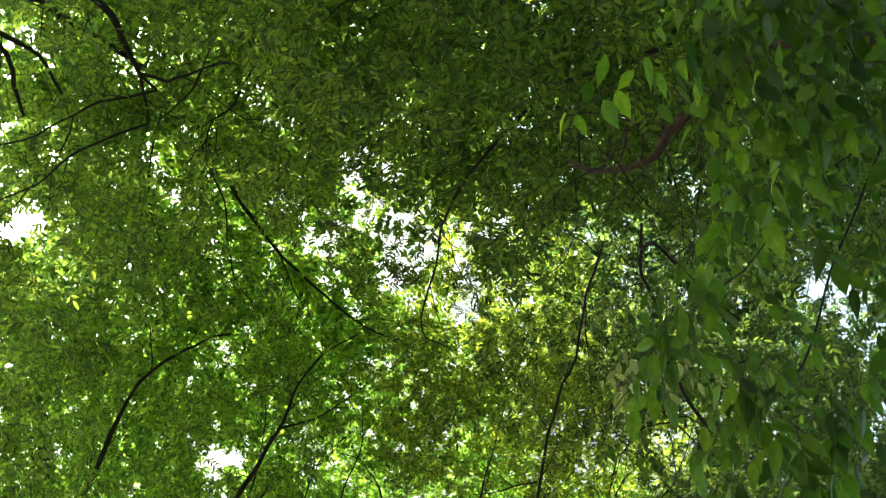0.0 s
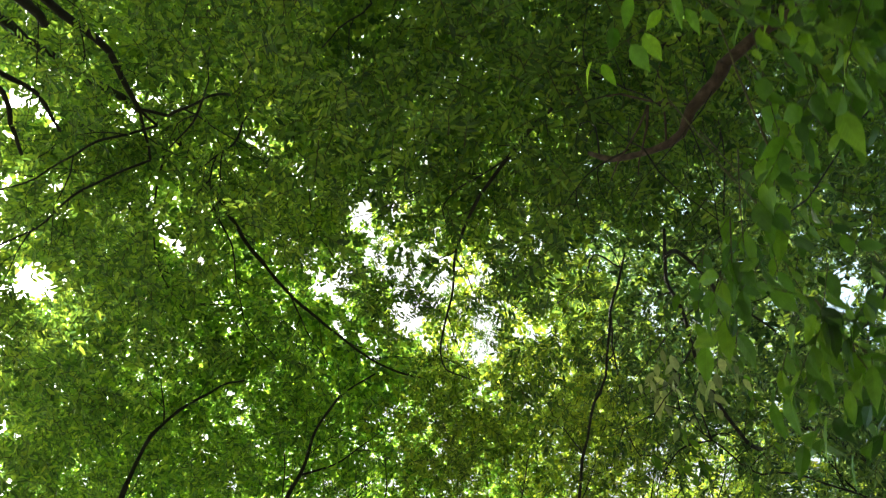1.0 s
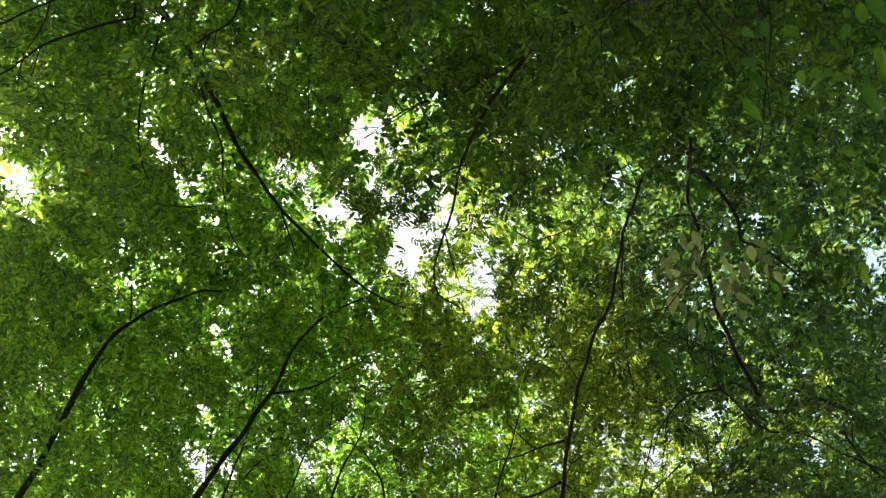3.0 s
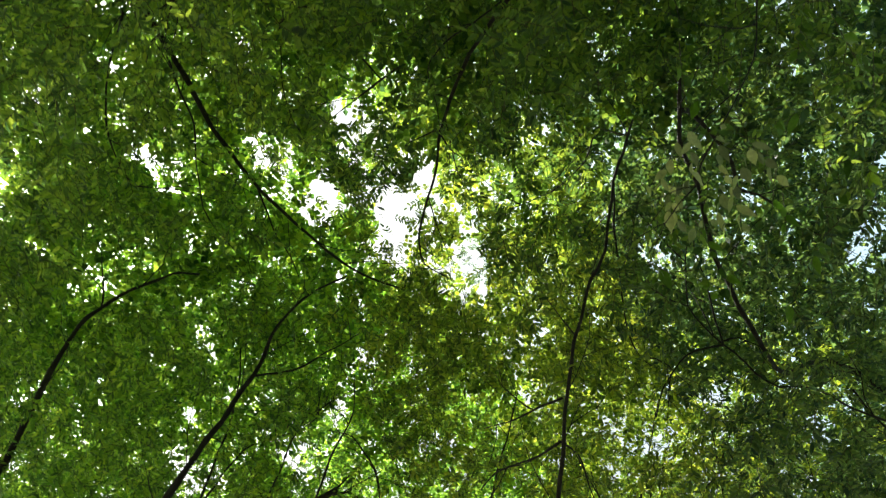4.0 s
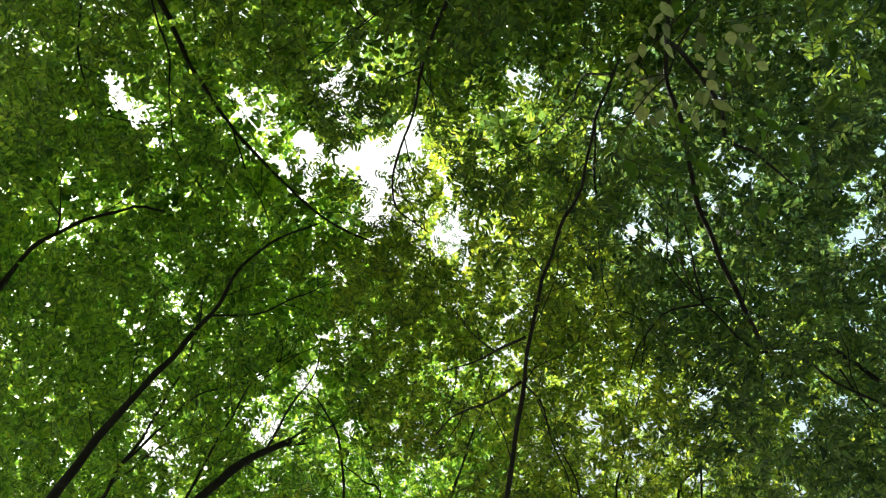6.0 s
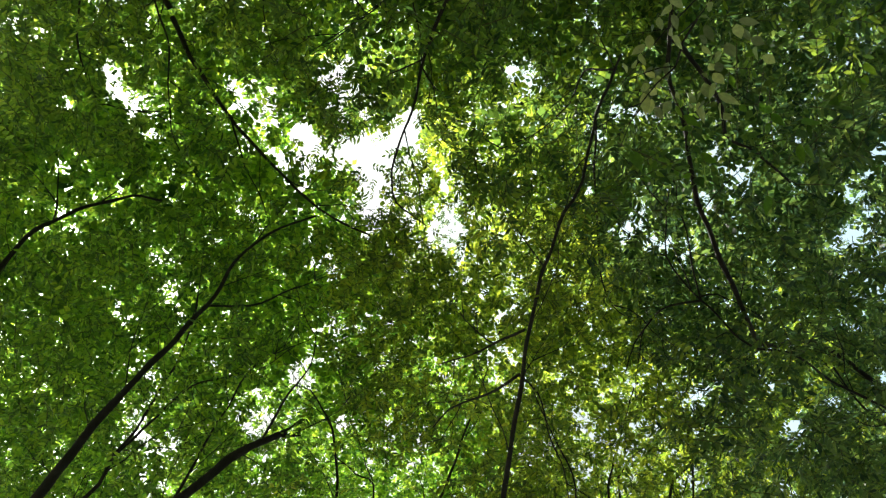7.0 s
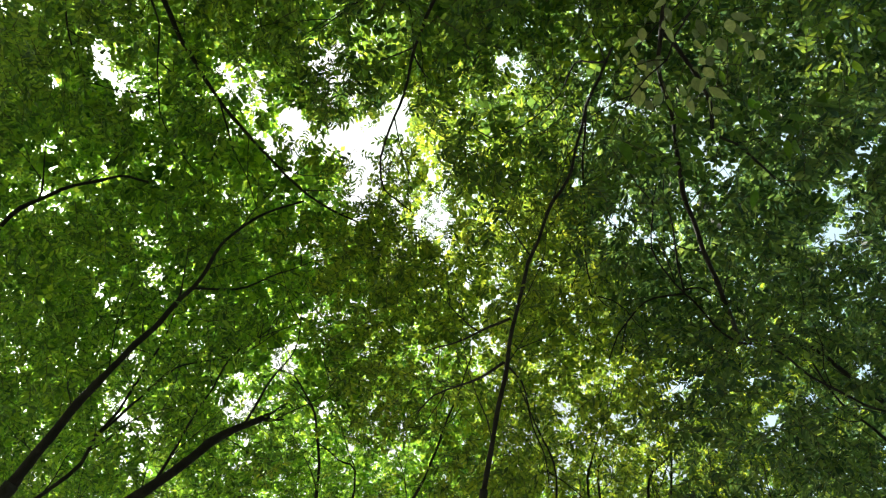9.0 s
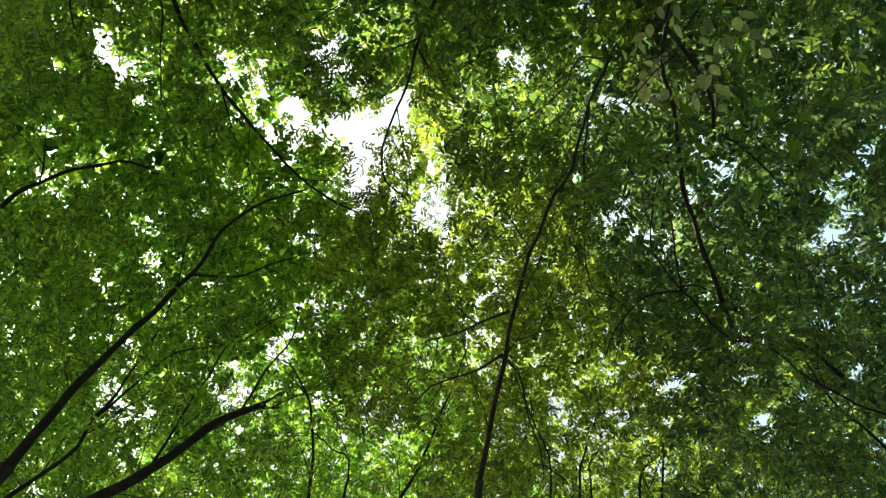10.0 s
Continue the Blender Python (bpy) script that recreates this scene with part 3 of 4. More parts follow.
gap(-0.62, 4.93, -0.13, 0.78, 0.12, 0.11, 0.35); gap(3.07, 4.29, 0.49, 0.67, 0.15, 0.20, 1); gap(3.40, 4.47, 0.55, 0.70, 0.29, 0.36, 0.92)
gap(3.69, 4.83, 0.60, 0.77, 0.12, 0.38, 0.92); gap(3.12, 4.93, 0.50, 0.78, 0.10, 0.22, 0.55); gap(3.96, 5.81, 0.64, 0.93, 0.09, 0.44, 0.97)
gap(2.19, 4.40, 0.34, 0.69, 0.09, 0.09, 0.6); gap(0.68, 3.02, 0.09, 0.46, 0.07, 0.10, 0.5); gap(0.62, 3.28, 0.08, 0.50, 0.07, 0.07, 0.55)
gap(0.79, 3.11, 0.11, 0.47, 0.07, 0.05, 0.6); gap(1.99, 3.30, 0.31, 0.51, 0.07, 0.05, 0.7); gap(1.48, 2.85, 0.22, 0.43, 0.06, 0.04, 0.8)
gap(3.19, 2.97, 0.51, 0.45, 0.04, 0.10, 0.7); gap(-0.75, 2.06, -0.16, 0.30, 0.04, 0.05, 0.8); gap(1.19, 5.96, 0.17, 0.96, 0.10, 0.11, 0.45)
gap(0.83, 6.34, 0.11, 1.02, 0.10, 0.15, 0.45); gap(1.60, 6.16, 0.24, 0.99, 0.08, 0.15, 0.45)
gap(-0.67, 3.22, -0.13, 0.40, 0.15, 0.13, 1); gap(-1.19, 3.60, -0.22, 0.46, 0.14, 0.08, 0.75); gap(-3.27, 3.43, -0.58, 0.44, 0.17, 0.10, 0.95)
gap(-2.84, 2.03, -0.50, 0.20, 0.09, 0.11, 0.85); gap(-2.79, 2.22, -0.49, 0.23, 0.08, 0.12, 0.93); gap(0.14, 4.54, 0.01, 0.63, 0.09, 0.14, 0.85)
gap(3.02, 4.41, 0.50, 0.60, 0.13, 0.13, 1); gap(2.91, 4.61, 0.48, 0.64, 0.18, 0.09, 0.6); gap(-0.49, 3.55, -0.10, 0.46, 0.19, 0.19, 0.32)
gap(-2.17, 3.25, -0.39, 0.40, 0.08, 0.16, 0.5); gap(0.69, 3.63, 0.10, 0.47, 0.07, 0.07, 0.5)
gap(-0.65, 3.23, -0.14, 0.37, 0.13, 0.11, 1); gap(-0.97, 3.89, -0.19, 0.48, 0.12, 0.12, 1); gap(-0.39, 4.23, -0.09, 0.54, 0.17, 0.13, 1)
gap(-3.28, 3.63, -0.59, 0.44, 0.15, 0.14, 1)
gap(-0.65, 3.29, -0.13, 0.34, 0.12, 0.11, 0.97); gap(-0.48, 3.53, -0.10, 0.38, 0.10, 0.13, 0.45); gap(-0.56, 3.78, -0.12, 0.42, 0.25, 0.23, 0.2)
gap(-0.31, 2.90, -0.07, 0.27, 0.19, 0.10, 0.3); gap(-0.98, 3.93, -0.19, 0.45, 0.12, 0.13, 0.97); gap(-1.15, 3.68, -0.22, 0.40, 0.14, 0.08, 0.5)
gap(-0.83, 4.02, -0.16, 0.47, 0.10, 0.11, 0.5); gap(-0.31, 4.20, -0.07, 0.50, 0.14, 0.14, 1); gap(-0.40, 4.37, -0.09, 0.53, 0.11, 0.13, 0.97)
gap(-0.12, 4.20, -0.04, 0.50, 0.09, 0.19, 0.55); gap(-0.78, 4.52, -0.16, 0.55, 0.11, 0.06, 0.9); gap(0.21, 4.49, 0.02, 0.55, 0.11, 0.11, 0.78)
gap(0.23, 4.74, 0.02, 0.59, 0.07, 0.12, 0.8); gap(-2.20, 3.22, -0.40, 0.33, 0.07, 0.13, 0.8); gap(-3.33, 3.57, -0.60, 0.39, 0.11, 0.19, 0.97)
gap(-3.15, 3.77, -0.57, 0.42, 0.13, 0.09, 0.85); gap(-2.91, 3.65, -0.53, 0.40, 0.09, 0.09, 0.45); gap(-1.97, 3.69, -0.36, 0.41, 0.14, 0.11, 0.3)
gap(-3.38, 4.71, -0.61, 0.59, 0.08, 0.12, 0.7); gap(-1.95, 5.07, -0.36, 0.65, 0.11, 0.14, 0.5); gap(-2.18, 5.31, -0.40, 0.69, 0.18, 0.09, 0.4)
gap(-2.19, 5.82, -0.40, 0.78, 0.12, 0.09, 0.7); gap(-2.27, 6.22, -0.42, 0.85, 0.15, 0.13, 0.65); gap(-1.78, 5.44, -0.33, 0.71, 0.14, 0.20, 0.4)
gap(-1.36, 6.36, -0.26, 0.87, 0.09, 0.10, 0.7); gap(-0.99, 6.02, -0.19, 0.81, 0.12, 0.12, 0.45); gap(-0.70, 5.11, -0.14, 0.66, 0.12, 0.13, 0.4)
gap(-0.44, 5.40, -0.09, 0.71, 0.18, 0.14, 0.3); gap(0.49, 3.21, 0.07, 0.32, 0.13, 0.10, 0.38); gap(1.59, 4.74, 0.26, 0.59, 0.15, 0.09, 0.6)
gap(2.20, 4.45, 0.37, 0.54, 0.13, 0.10, 0.45); gap(3.08, 4.33, 0.52, 0.52, 0.15, 0.15, 1); gap(2.84, 4.24, 0.48, 0.50, 0.08, 0.07, 0.7)
gap(3.06, 4.79, 0.52, 0.60, 0.17, 0.18, 0.2); gap(2.30, 3.04, 0.38, 0.29, 0.05, 0.05, 0.8); gap(1.24, 6.01, 0.20, 0.81, 0.08, 0.18, 0.45)
gap(3.45, 6.35, 0.58, 0.87, 0.07, 0.11, 0.6); gap(-2.88, 2.42, -0.52, 0.18, 0.19, 0.12, 0.35); gap(-2.84, 2.92, -0.52, 0.27, 0.32, 0.05, 0.3)
gap(-1.48, 2.66, -0.28, 0.23, 0.07, 0.05, 0.5)
gap(-0.85, 4.02, -0.18, 0.39, 0.12, 0.11, 1); gap(-0.37, 4.36, -0.09, 0.45, 0.12, 0.14, 1); gap(-0.28, 4.20, -0.07, 0.42, 0.19, 0.10, 1)
gap(-0.13, 4.24, -0.05, 0.43, 0.09, 0.09, 0.9); gap(-0.06, 4.00, -0.04, 0.38, 0.07, 0.11, 0.65); gap(-0.48, 3.57, -0.11, 0.31, 0.09, 0.09, 0.65)
gap(-0.66, 3.40, -0.14, 0.28, 0.09, 0.10, 0.55); gap(-0.43, 3.08, -0.10, 0.22, 0.09, 0.08, 0.45); gap(-1.11, 3.82, -0.22, 0.35, 0.16, 0.07, 0.5)
gap(-2.02, 3.69, -0.39, 0.33, 0.10, 0.09, 0.6); gap(-1.86, 3.83, -0.36, 0.35, 0.08, 0.06, 0.5); gap(-3.08, 3.83, -0.57, 0.35, 0.08, 0.11, 0.7)
gap(0.21, 4.52, 0.01, 0.48, 0.08, 0.12, 0.7); gap(0.24, 4.80, 0.02, 0.53, 0.06, 0.13, 0.78); gap(-0.68, 4.91, -0.15, 0.55, 0.09, 0.13, 0.42)
gap(-1.88, 5.09, -0.36, 0.58, 0.11, 0.14, 0.4); gap(-1.83, 5.29, -0.35, 0.61, 0.08, 0.13, 0.55); gap(-2.11, 5.38, -0.40, 0.63, 0.12, 0.07, 0.5)
gap(-2.23, 6.31, -0.42, 0.80, 0.09, 0.11, 0.55); gap(-0.98, 6.00, -0.20, 0.74, 0.09, 0.14, 0.55); gap(-1.32, 6.43, -0.26, 0.82, 0.09, 0.09, 0.7)
gap(1.22, 3.79, 0.19, 0.35, 0.06, 0.06, 0.8); gap(1.22, 4.09, 0.19, 0.40, 0.10, 0.10, 0.3); gap(1.57, 4.73, 0.26, 0.51, 0.13, 0.07, 0.7)
gap(2.10, 4.53, 0.35, 0.48, 0.12, 0.14, 0.5); gap(2.99, 4.28, 0.51, 0.43, 0.15, 0.04, 0.9); gap(2.91, 4.63, 0.50, 0.50, 0.17, 0.19, 0.12)
gap(0.74, 3.53, 0.11, 0.30, 0.07, 0.07, 0.4)
gap(-0.86, 4.12, -0.18, 0.34, 0.11, 0.10, 1); gap(-0.33, 4.30, -0.08, 0.37, 0.17, 0.13, 1); gap(-0.07, 3.95, -0.04, 0.31, 0.05, 0.08, 0.7)
gap(-0.11, 4.26, -0.04, 0.37, 0.08, 0.09, 0.85); gap(-0.48, 3.65, -0.11, 0.26, 0.06, 0.10, 0.6); gap(0.24, 4.58, 0.02, 0.43, 0.07, 0.09, 0.6)
gap(0.23, 4.85, 0.02, 0.47, 0.06, 0.09, 0.7); gap(1.57, 4.80, 0.26, 0.46, 0.13, 0.07, 0.5); gap(-0.96, 5.99, -0.19, 0.68, 0.12, 0.13, 0.7)
gap(-3.04, 3.88, -0.57, 0.30, 0.10, 0.09, 0.85); gap(2.95, 4.46, 0.50, 0.40, 0.18, 0.27, 0.12)
gap(-0.79, 4.20, -0.19, 0.28, 0.12, 0.15, 1); gap(-0.43, 4.29, -0.13, 0.30, 0.24, 0.15, 1); gap(-0.08, 4.14, -0.07, 0.27, 0.12, 0.17, 1)
gap(-0.35, 4.55, -0.11, 0.35, 0.11, 0.14, 1); gap(-0.59, 4.40, -0.16, 0.32, 0.17, 0.07, 0.95); gap(-0.49, 3.74, -0.14, 0.20, 0.10, 0.16, 0.8)
gap(-0.55, 3.87, -0.15, 0.22, 0.11, 0.12, 0.45); gap(-0.22, 3.67, -0.09, 0.19, 0.15, 0.15, 0.3); gap(-1.02, 3.87, -0.23, 0.23, 0.07, 0.12, 0.92)
gap(-1.21, 3.84, -0.27, 0.22, 0.15, 0.08, 0.83); gap(-1.13, 3.98, -0.25, 0.25, 0.18, 0.09, 0.78); gap(-0.91, 4.06, -0.21, 0.26, 0.09, 0.06, 0.83)
gap(-2.07, 3.78, -0.42, 0.21, 0.09, 0.12, 0.84); gap(-2.03, 3.91, -0.41, 0.23, 0.11, 0.09, 0.84); gap(-1.89, 4.00, -0.39, 0.25, 0.12, 0.06, 0.84)
gap(-1.80, 4.07, -0.37, 0.26, 0.10, 0.06, 0.84); gap(-1.87, 4.19, -0.39, 0.28, 0.08, 0.07, 0.83); gap(-2.35, 3.98, -0.47, 0.25, 0.14, 0.06, 0.83)
gap(-2.45, 3.92, -0.49, 0.23, 0.05, 0.05, 0.59); gap(0.26, 4.53, -0.00, 0.34, 0.07, 0.13, 0.68); gap(0.20, 4.80, -0.01, 0.39, 0.10, 0.18, 0.7)
gap(0.26, 4.96, -0.00, 0.42, 0.06, 0.09, 0.82); gap(0.14, 4.63, -0.03, 0.36, 0.07, 0.12, 0.55); gap(0.37, 4.76, 0.02, 0.38, 0.07, 0.06, 0.5)
gap(-0.65, 5.00, -0.17, 0.43, 0.08, 0.12, 0.55); gap(-0.58, 5.12, -0.15, 0.45, 0.05, 0.07, 0.6); gap(1.56, 4.70, 0.23, 0.37, 0.09, 0.10, 0.89)
gap(1.44, 4.85, 0.21, 0.40, 0.14, 0.10, 0.83); gap(1.66, 4.92, 0.25, 0.41, 0.14, 0.07, 0.83); gap(1.28, 3.95, 0.18, 0.24, 0.08, 0.07, 0.89)
gap(1.44, 4.01, 0.21, 0.25, 0.14, 0.06, 0.83); gap(1.58, 4.04, 0.23, 0.26, 0.08, 0.05, 0.81); gap(1.67, 4.23, 0.25, 0.29, 0.05, 0.06, 0.57)
gap(0.67, 3.74, 0.07, 0.20, 0.13, 0.13, 0.63); gap(0.76, 3.81, 0.08, 0.21, 0.09, 0.07, 0.63); gap(0.75, 4.12, 0.08, 0.27, 0.08, 0.07, 0.66)
gap(0.90, 4.20, 0.11, 0.28, 0.07, 0.06, 0.57); gap(1.99, 4.64, 0.30, 0.36, 0.09, 0.17, 0.69); gap(1.88, 4.92, 0.29, 0.41, 0.11, 0.09, 0.72)
gap(2.95, 4.61, 0.48, 0.36, 0.24, 0.33, 0.26); gap(3.06, 4.77, 0.50, 0.39, 0.10, 0.15, 0.35); gap(2.95, 3.80, 0.48, 0.21, 0.09, 0.08, 0.46)
gap(2.66, 3.56, 0.42, 0.17, 0.09, 0.13, 0.35); gap(2.31, 4.39, 0.36, 0.32, 0.14, 0.08, 0.46); gap(-1.90, 5.10, -0.39, 0.44, 0.18, 0.18, 0.45)
gap(-1.85, 5.38, -0.38, 0.49, 0.09, 0.09, 0.83); gap(-2.24, 5.63, -0.45, 0.54, 0.14, 0.09, 0.6); gap(-2.03, 4.85, -0.41, 0.40, 0.07, 0.08, 0.6)
gap(-2.05, 6.13, -0.42, 0.63, 0.09, 0.08, 0.45); gap(-0.95, 6.09, -0.22, 0.62, 0.11, 0.14, 0.73); gap(-0.81, 5.94, -0.20, 0.60, 0.11, 0.08, 0.45)
gap(-1.33, 6.37, -0.29, 0.67, 0.21, 0.24, 0.34); gap(-1.40, 6.59, -0.30, 0.71, 0.14, 0.10, 0.52); gap(-1.24, 6.49, -0.27, 0.69, 0.08, 0.13, 0.34)
gap(-0.46, 5.57, -0.13, 0.53, 0.13, 0.12, 0.42); gap(-0.35, 5.50, -0.11, 0.52, 0.08, 0.07, 0.45); gap(-0.65, 5.73, -0.17, 0.56, 0.08, 0.09, 0.45)
gap(-3.34, 6.73, -0.65, 0.74, 0.11, 0.13, 0.34); gap(-2.30, 6.51, -0.46, 0.70, 0.06, 0.07, 0.38); gap(-2.11, 7.24, -0.43, 0.83, 0.08, 0.08, 0.45)
gap(-2.56, 3.46, -0.51, 0.15, 0.19, 0.15, 0.29); gap(-1.91, 3.59, -0.39, 0.17, 0.08, 0.05, 0.59); gap(0.69, 5.26, 0.07, 0.47, 0.08, 0.14, 0.49)
gap(0.79, 5.51, 0.09, 0.52, 0.06, 0.07, 0.57); gap(1.81, 6.35, 0.27, 0.67, 0.13, 0.13, 0.3); gap(1.61, 6.54, 0.24, 0.70, 0.12, 0.16, 0.26)
gap(2.25, 6.99, 0.35, 0.78, 0.16, 0.14, 0.43); gap(1.25, 7.07, 0.17, 0.80, 0.16, 0.11, 0.39); gap(1.62, 7.13, 0.24, 0.81, 0.11, 0.07, 0.52)
gap(2.94, 7.10, 0.48, 0.80, 0.12, 0.07, 0.61); gap(3.44, 6.00, 0.56, 0.60, 0.07, 0.08, 0.52); gap(-0.50, 6.87, -0.14, 0.76, 0.09, 0.11, 0.26)
gap(-0.78, 4.23, -0.19, 0.29, 0.12, 0.12, 0.97); gap(-0.64, 4.30, -0.16, 0.30, 0.12, 0.09, 0.95); gap(-0.27, 4.33, -0.10, 0.31, 0.21, 0.18, 1)
gap(0.22, 4.64, -0.01, 0.36, 0.09, 0.17, 0.85); gap(0.25, 4.88, -0.00, 0.40, 0.06, 0.11, 0.85); gap(-1.09, 3.93, -0.24, 0.23, 0.15, 0.12, 0.8)
gap(3.05, 4.48, 0.49, 0.33, 0.31, 0.13, 0.5); gap(2.95, 4.91, 0.48, 0.41, 0.12, 0.18, 0.45); gap(3.58, 5.97, 0.59, 0.60, 0.10, 0.16, 0.7)
gap(0.66, 3.70, 0.07, 0.19, 0.15, 0.09, 0.6); gap(1.91, 5.04, 0.29, 0.43, 0.08, 0.14, 0.55); gap(-2.06, 6.10, -0.42, 0.62, 0.11, 0.09, 0.5)
gap(-0.96, 6.08, -0.22, 0.62, 0.13, 0.13, 0.8); gap(-1.38, 6.51, -0.30, 0.69, 0.14, 0.14, 0.6); gap(-2.14, 7.24, -0.43, 0.82, 0.07, 0.12, 0.7)
gap(1.30, 6.92, 0.18, 0.77, 0.10, 0.14, 0.55); gap(2.18, 6.99, 0.34, 0.78, 0.18, 0.08, 0.6); gap(1.53, 4.74, 0.22, 0.38, 0.12, 0.09, 0.7)
gap(1.37, 3.98, 0.19, 0.24, 0.13, 0.07, 0.7)


def openness(p):
    """For points p, the chance that a leaf is missing there."""
    keep = np.ones(len(p))
    for x, y, lx, ly, hx, hy, s in GAPS:
        up = p[:, 2] - 7.3
        grow_by = np.clip(1 + up / 5.8, 0.3, 2.2)
        edge, wide = (0.0, 0.95) if s > 0.75 else (0.0, 0.82)
        q = ((p[:, 0] - x - lx * up) / (wide * hx * grow_by + edge)) ** 2 + ((p[:, 1] - y - ly * up) / (wide * hy * grow_by + edge)) ** 2
        keep *= 1 - min(0.96 * s + 0.02, 0.99) * np.exp(-0.7 * q ** 3)
    return 1 - keep


def on_sight_line(p, q, foot, width, depth):
    """Which of the points p lie by the sight line from a camera place, foot, to the limb's point q."""
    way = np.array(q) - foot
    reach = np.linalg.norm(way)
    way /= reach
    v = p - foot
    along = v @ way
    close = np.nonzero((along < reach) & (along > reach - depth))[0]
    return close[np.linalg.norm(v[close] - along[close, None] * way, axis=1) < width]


def sight_cleared(p):
    """For points p, the chance that a leaf is dropped for blocking the camera's sight of a limb."""
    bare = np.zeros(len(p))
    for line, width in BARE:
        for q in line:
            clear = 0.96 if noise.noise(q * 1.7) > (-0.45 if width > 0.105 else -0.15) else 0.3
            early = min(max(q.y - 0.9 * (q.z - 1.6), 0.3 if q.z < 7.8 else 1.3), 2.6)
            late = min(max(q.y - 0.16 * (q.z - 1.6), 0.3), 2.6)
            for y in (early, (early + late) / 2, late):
                close = on_sight_line(p, q, np.array((0.16, y, 1.6)), width, 2.8)
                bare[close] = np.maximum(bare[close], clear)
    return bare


# ---- leaves ----
rng = np.random.default_rng(7)


def leaflet(length, width, at, way, normal, fold, droop):
    """Six points of one folded leaflet: base, two at each side, tip."""
    way = way / np.linalg.norm(way)
    normal = normal - way * normal.dot(way)
    normal = normal / np.linalg.norm(normal)
    side = np.cross(normal, way)
    out = []
    for s, w in ((0, 0), (0.28, 0.46), (0.66, 0.42), (1, 0), (0.66, -0.42), (0.28, -0.46)):
        out.append(at + way * length * s + side * width * w + normal * (abs(w) * width * fold - droop * length * s * s))
    return out


def pinnate(pairs, rachis, length, width, fine=True):
    """Points and faces of a compound leaf that grows along +x from the origin, its face up."""
    pts, faces = [], []
    bend = rng.uniform(0.05, 0.3)
    for k in range(pairs * 2 + 1):
        s = 1.0 if k == pairs * 2 else 0.28 + 0.68 * (k // 2 + 0.5 * rng.uniform(0, 0.3)) / pairs
        at = np.array((rachis * s, 0, -bend * rachis * s * s))
        hand = 0 if k == pairs * 2 else (1 if k % 2 else -1)
        angle = hand * rng.uniform(0.8, 1.15)
        way = np.array((math.cos(angle), math.sin(angle), -rng.uniform(0.0, 0.45)))
        normal = np.array((rng.normal(0, 0.22), rng.normal(0, 0.22), 1.0))
        size = rng.uniform(0.8, 1.1) * (0.78 + 0.3 * s)
        b = len(pts)
        six = leaflet(length * size, width * size, at, way, normal, rng.uniform(0.05, 0.35), rng.uniform(0.02, 0.2))
        if fine:
            pts += six
            faces += [(b, b + 1, b + 2, b + 3), (b, b + 3, b + 4, b + 5)]
        else:
            pts += [six[0], six[1] * 0.9 + six[2] * 0.9 - six[5] * 0.4 - six[4] * 0.4, six[3], six[4] * 0.9 + six[5] * 0.9 - six[1] * 0.4 - six[2] * 0.4]
            faces.append((b, b + 1, b + 2, b + 3))
    leaf_faces = len(faces)
    if not fine:
        return np.array(pts), np.array(faces), leaf_faces
    b = len(pts)
    pts += [np.array(c) for c in ((0, 0.0022, 0), (0, -0.0022, 0), (rachis * 0.6, -0.0016, -bend * rachis * 0.36), (rachis * 0.6, 0.0016, -bend * rachis * 0.36), (rachis, -0.001, -bend * rachis), (rachis, 0.001, -bend * rachis))]
    faces += [(b, b + 1, b + 2, b + 3), (b + 3, b + 2, b + 4, b + 5)]
    return np.array(pts), np.array(faces), leaf_faces


def leaf_set(count, scale, fine=True):
    return [pinnate(int(rng.integers(3, 6)), scale * rng.uniform(0.17, 0.25), scale * rng.uniform(0.074, 0.096), scale * rng.uniform(0.025, 0.032), fine) for k in range(count)]


PINNATE = leaf_set(14, 0.74)
PLAIN = leaf_set(8, 0.8, fine=False)


def turns(yaw, pitch, roll):
    """Rotation matrices (n, 3, 3) from arrays of angles."""
    cy, sy, cp, sp, cr, sr = np.cos(yaw), np.sin(yaw), np.cos(pitch), np.sin(pitch), np.cos(roll), np.sin(roll)
    m = np.empty((len(yaw), 3, 3))
    m[:, 0] = np.stack((cy * cp, cy * sp * sr - sy * cr, cy * sp * cr + sy * sr), 1)
    m[:, 1] = np.stack((sy * cp, sy * sp * sr + cy * cr, sy * sp * cr - cy * sr), 1)
    m[:, 2] = np.stack((-sp, cp * sr, cp * cr), 1)
    return m


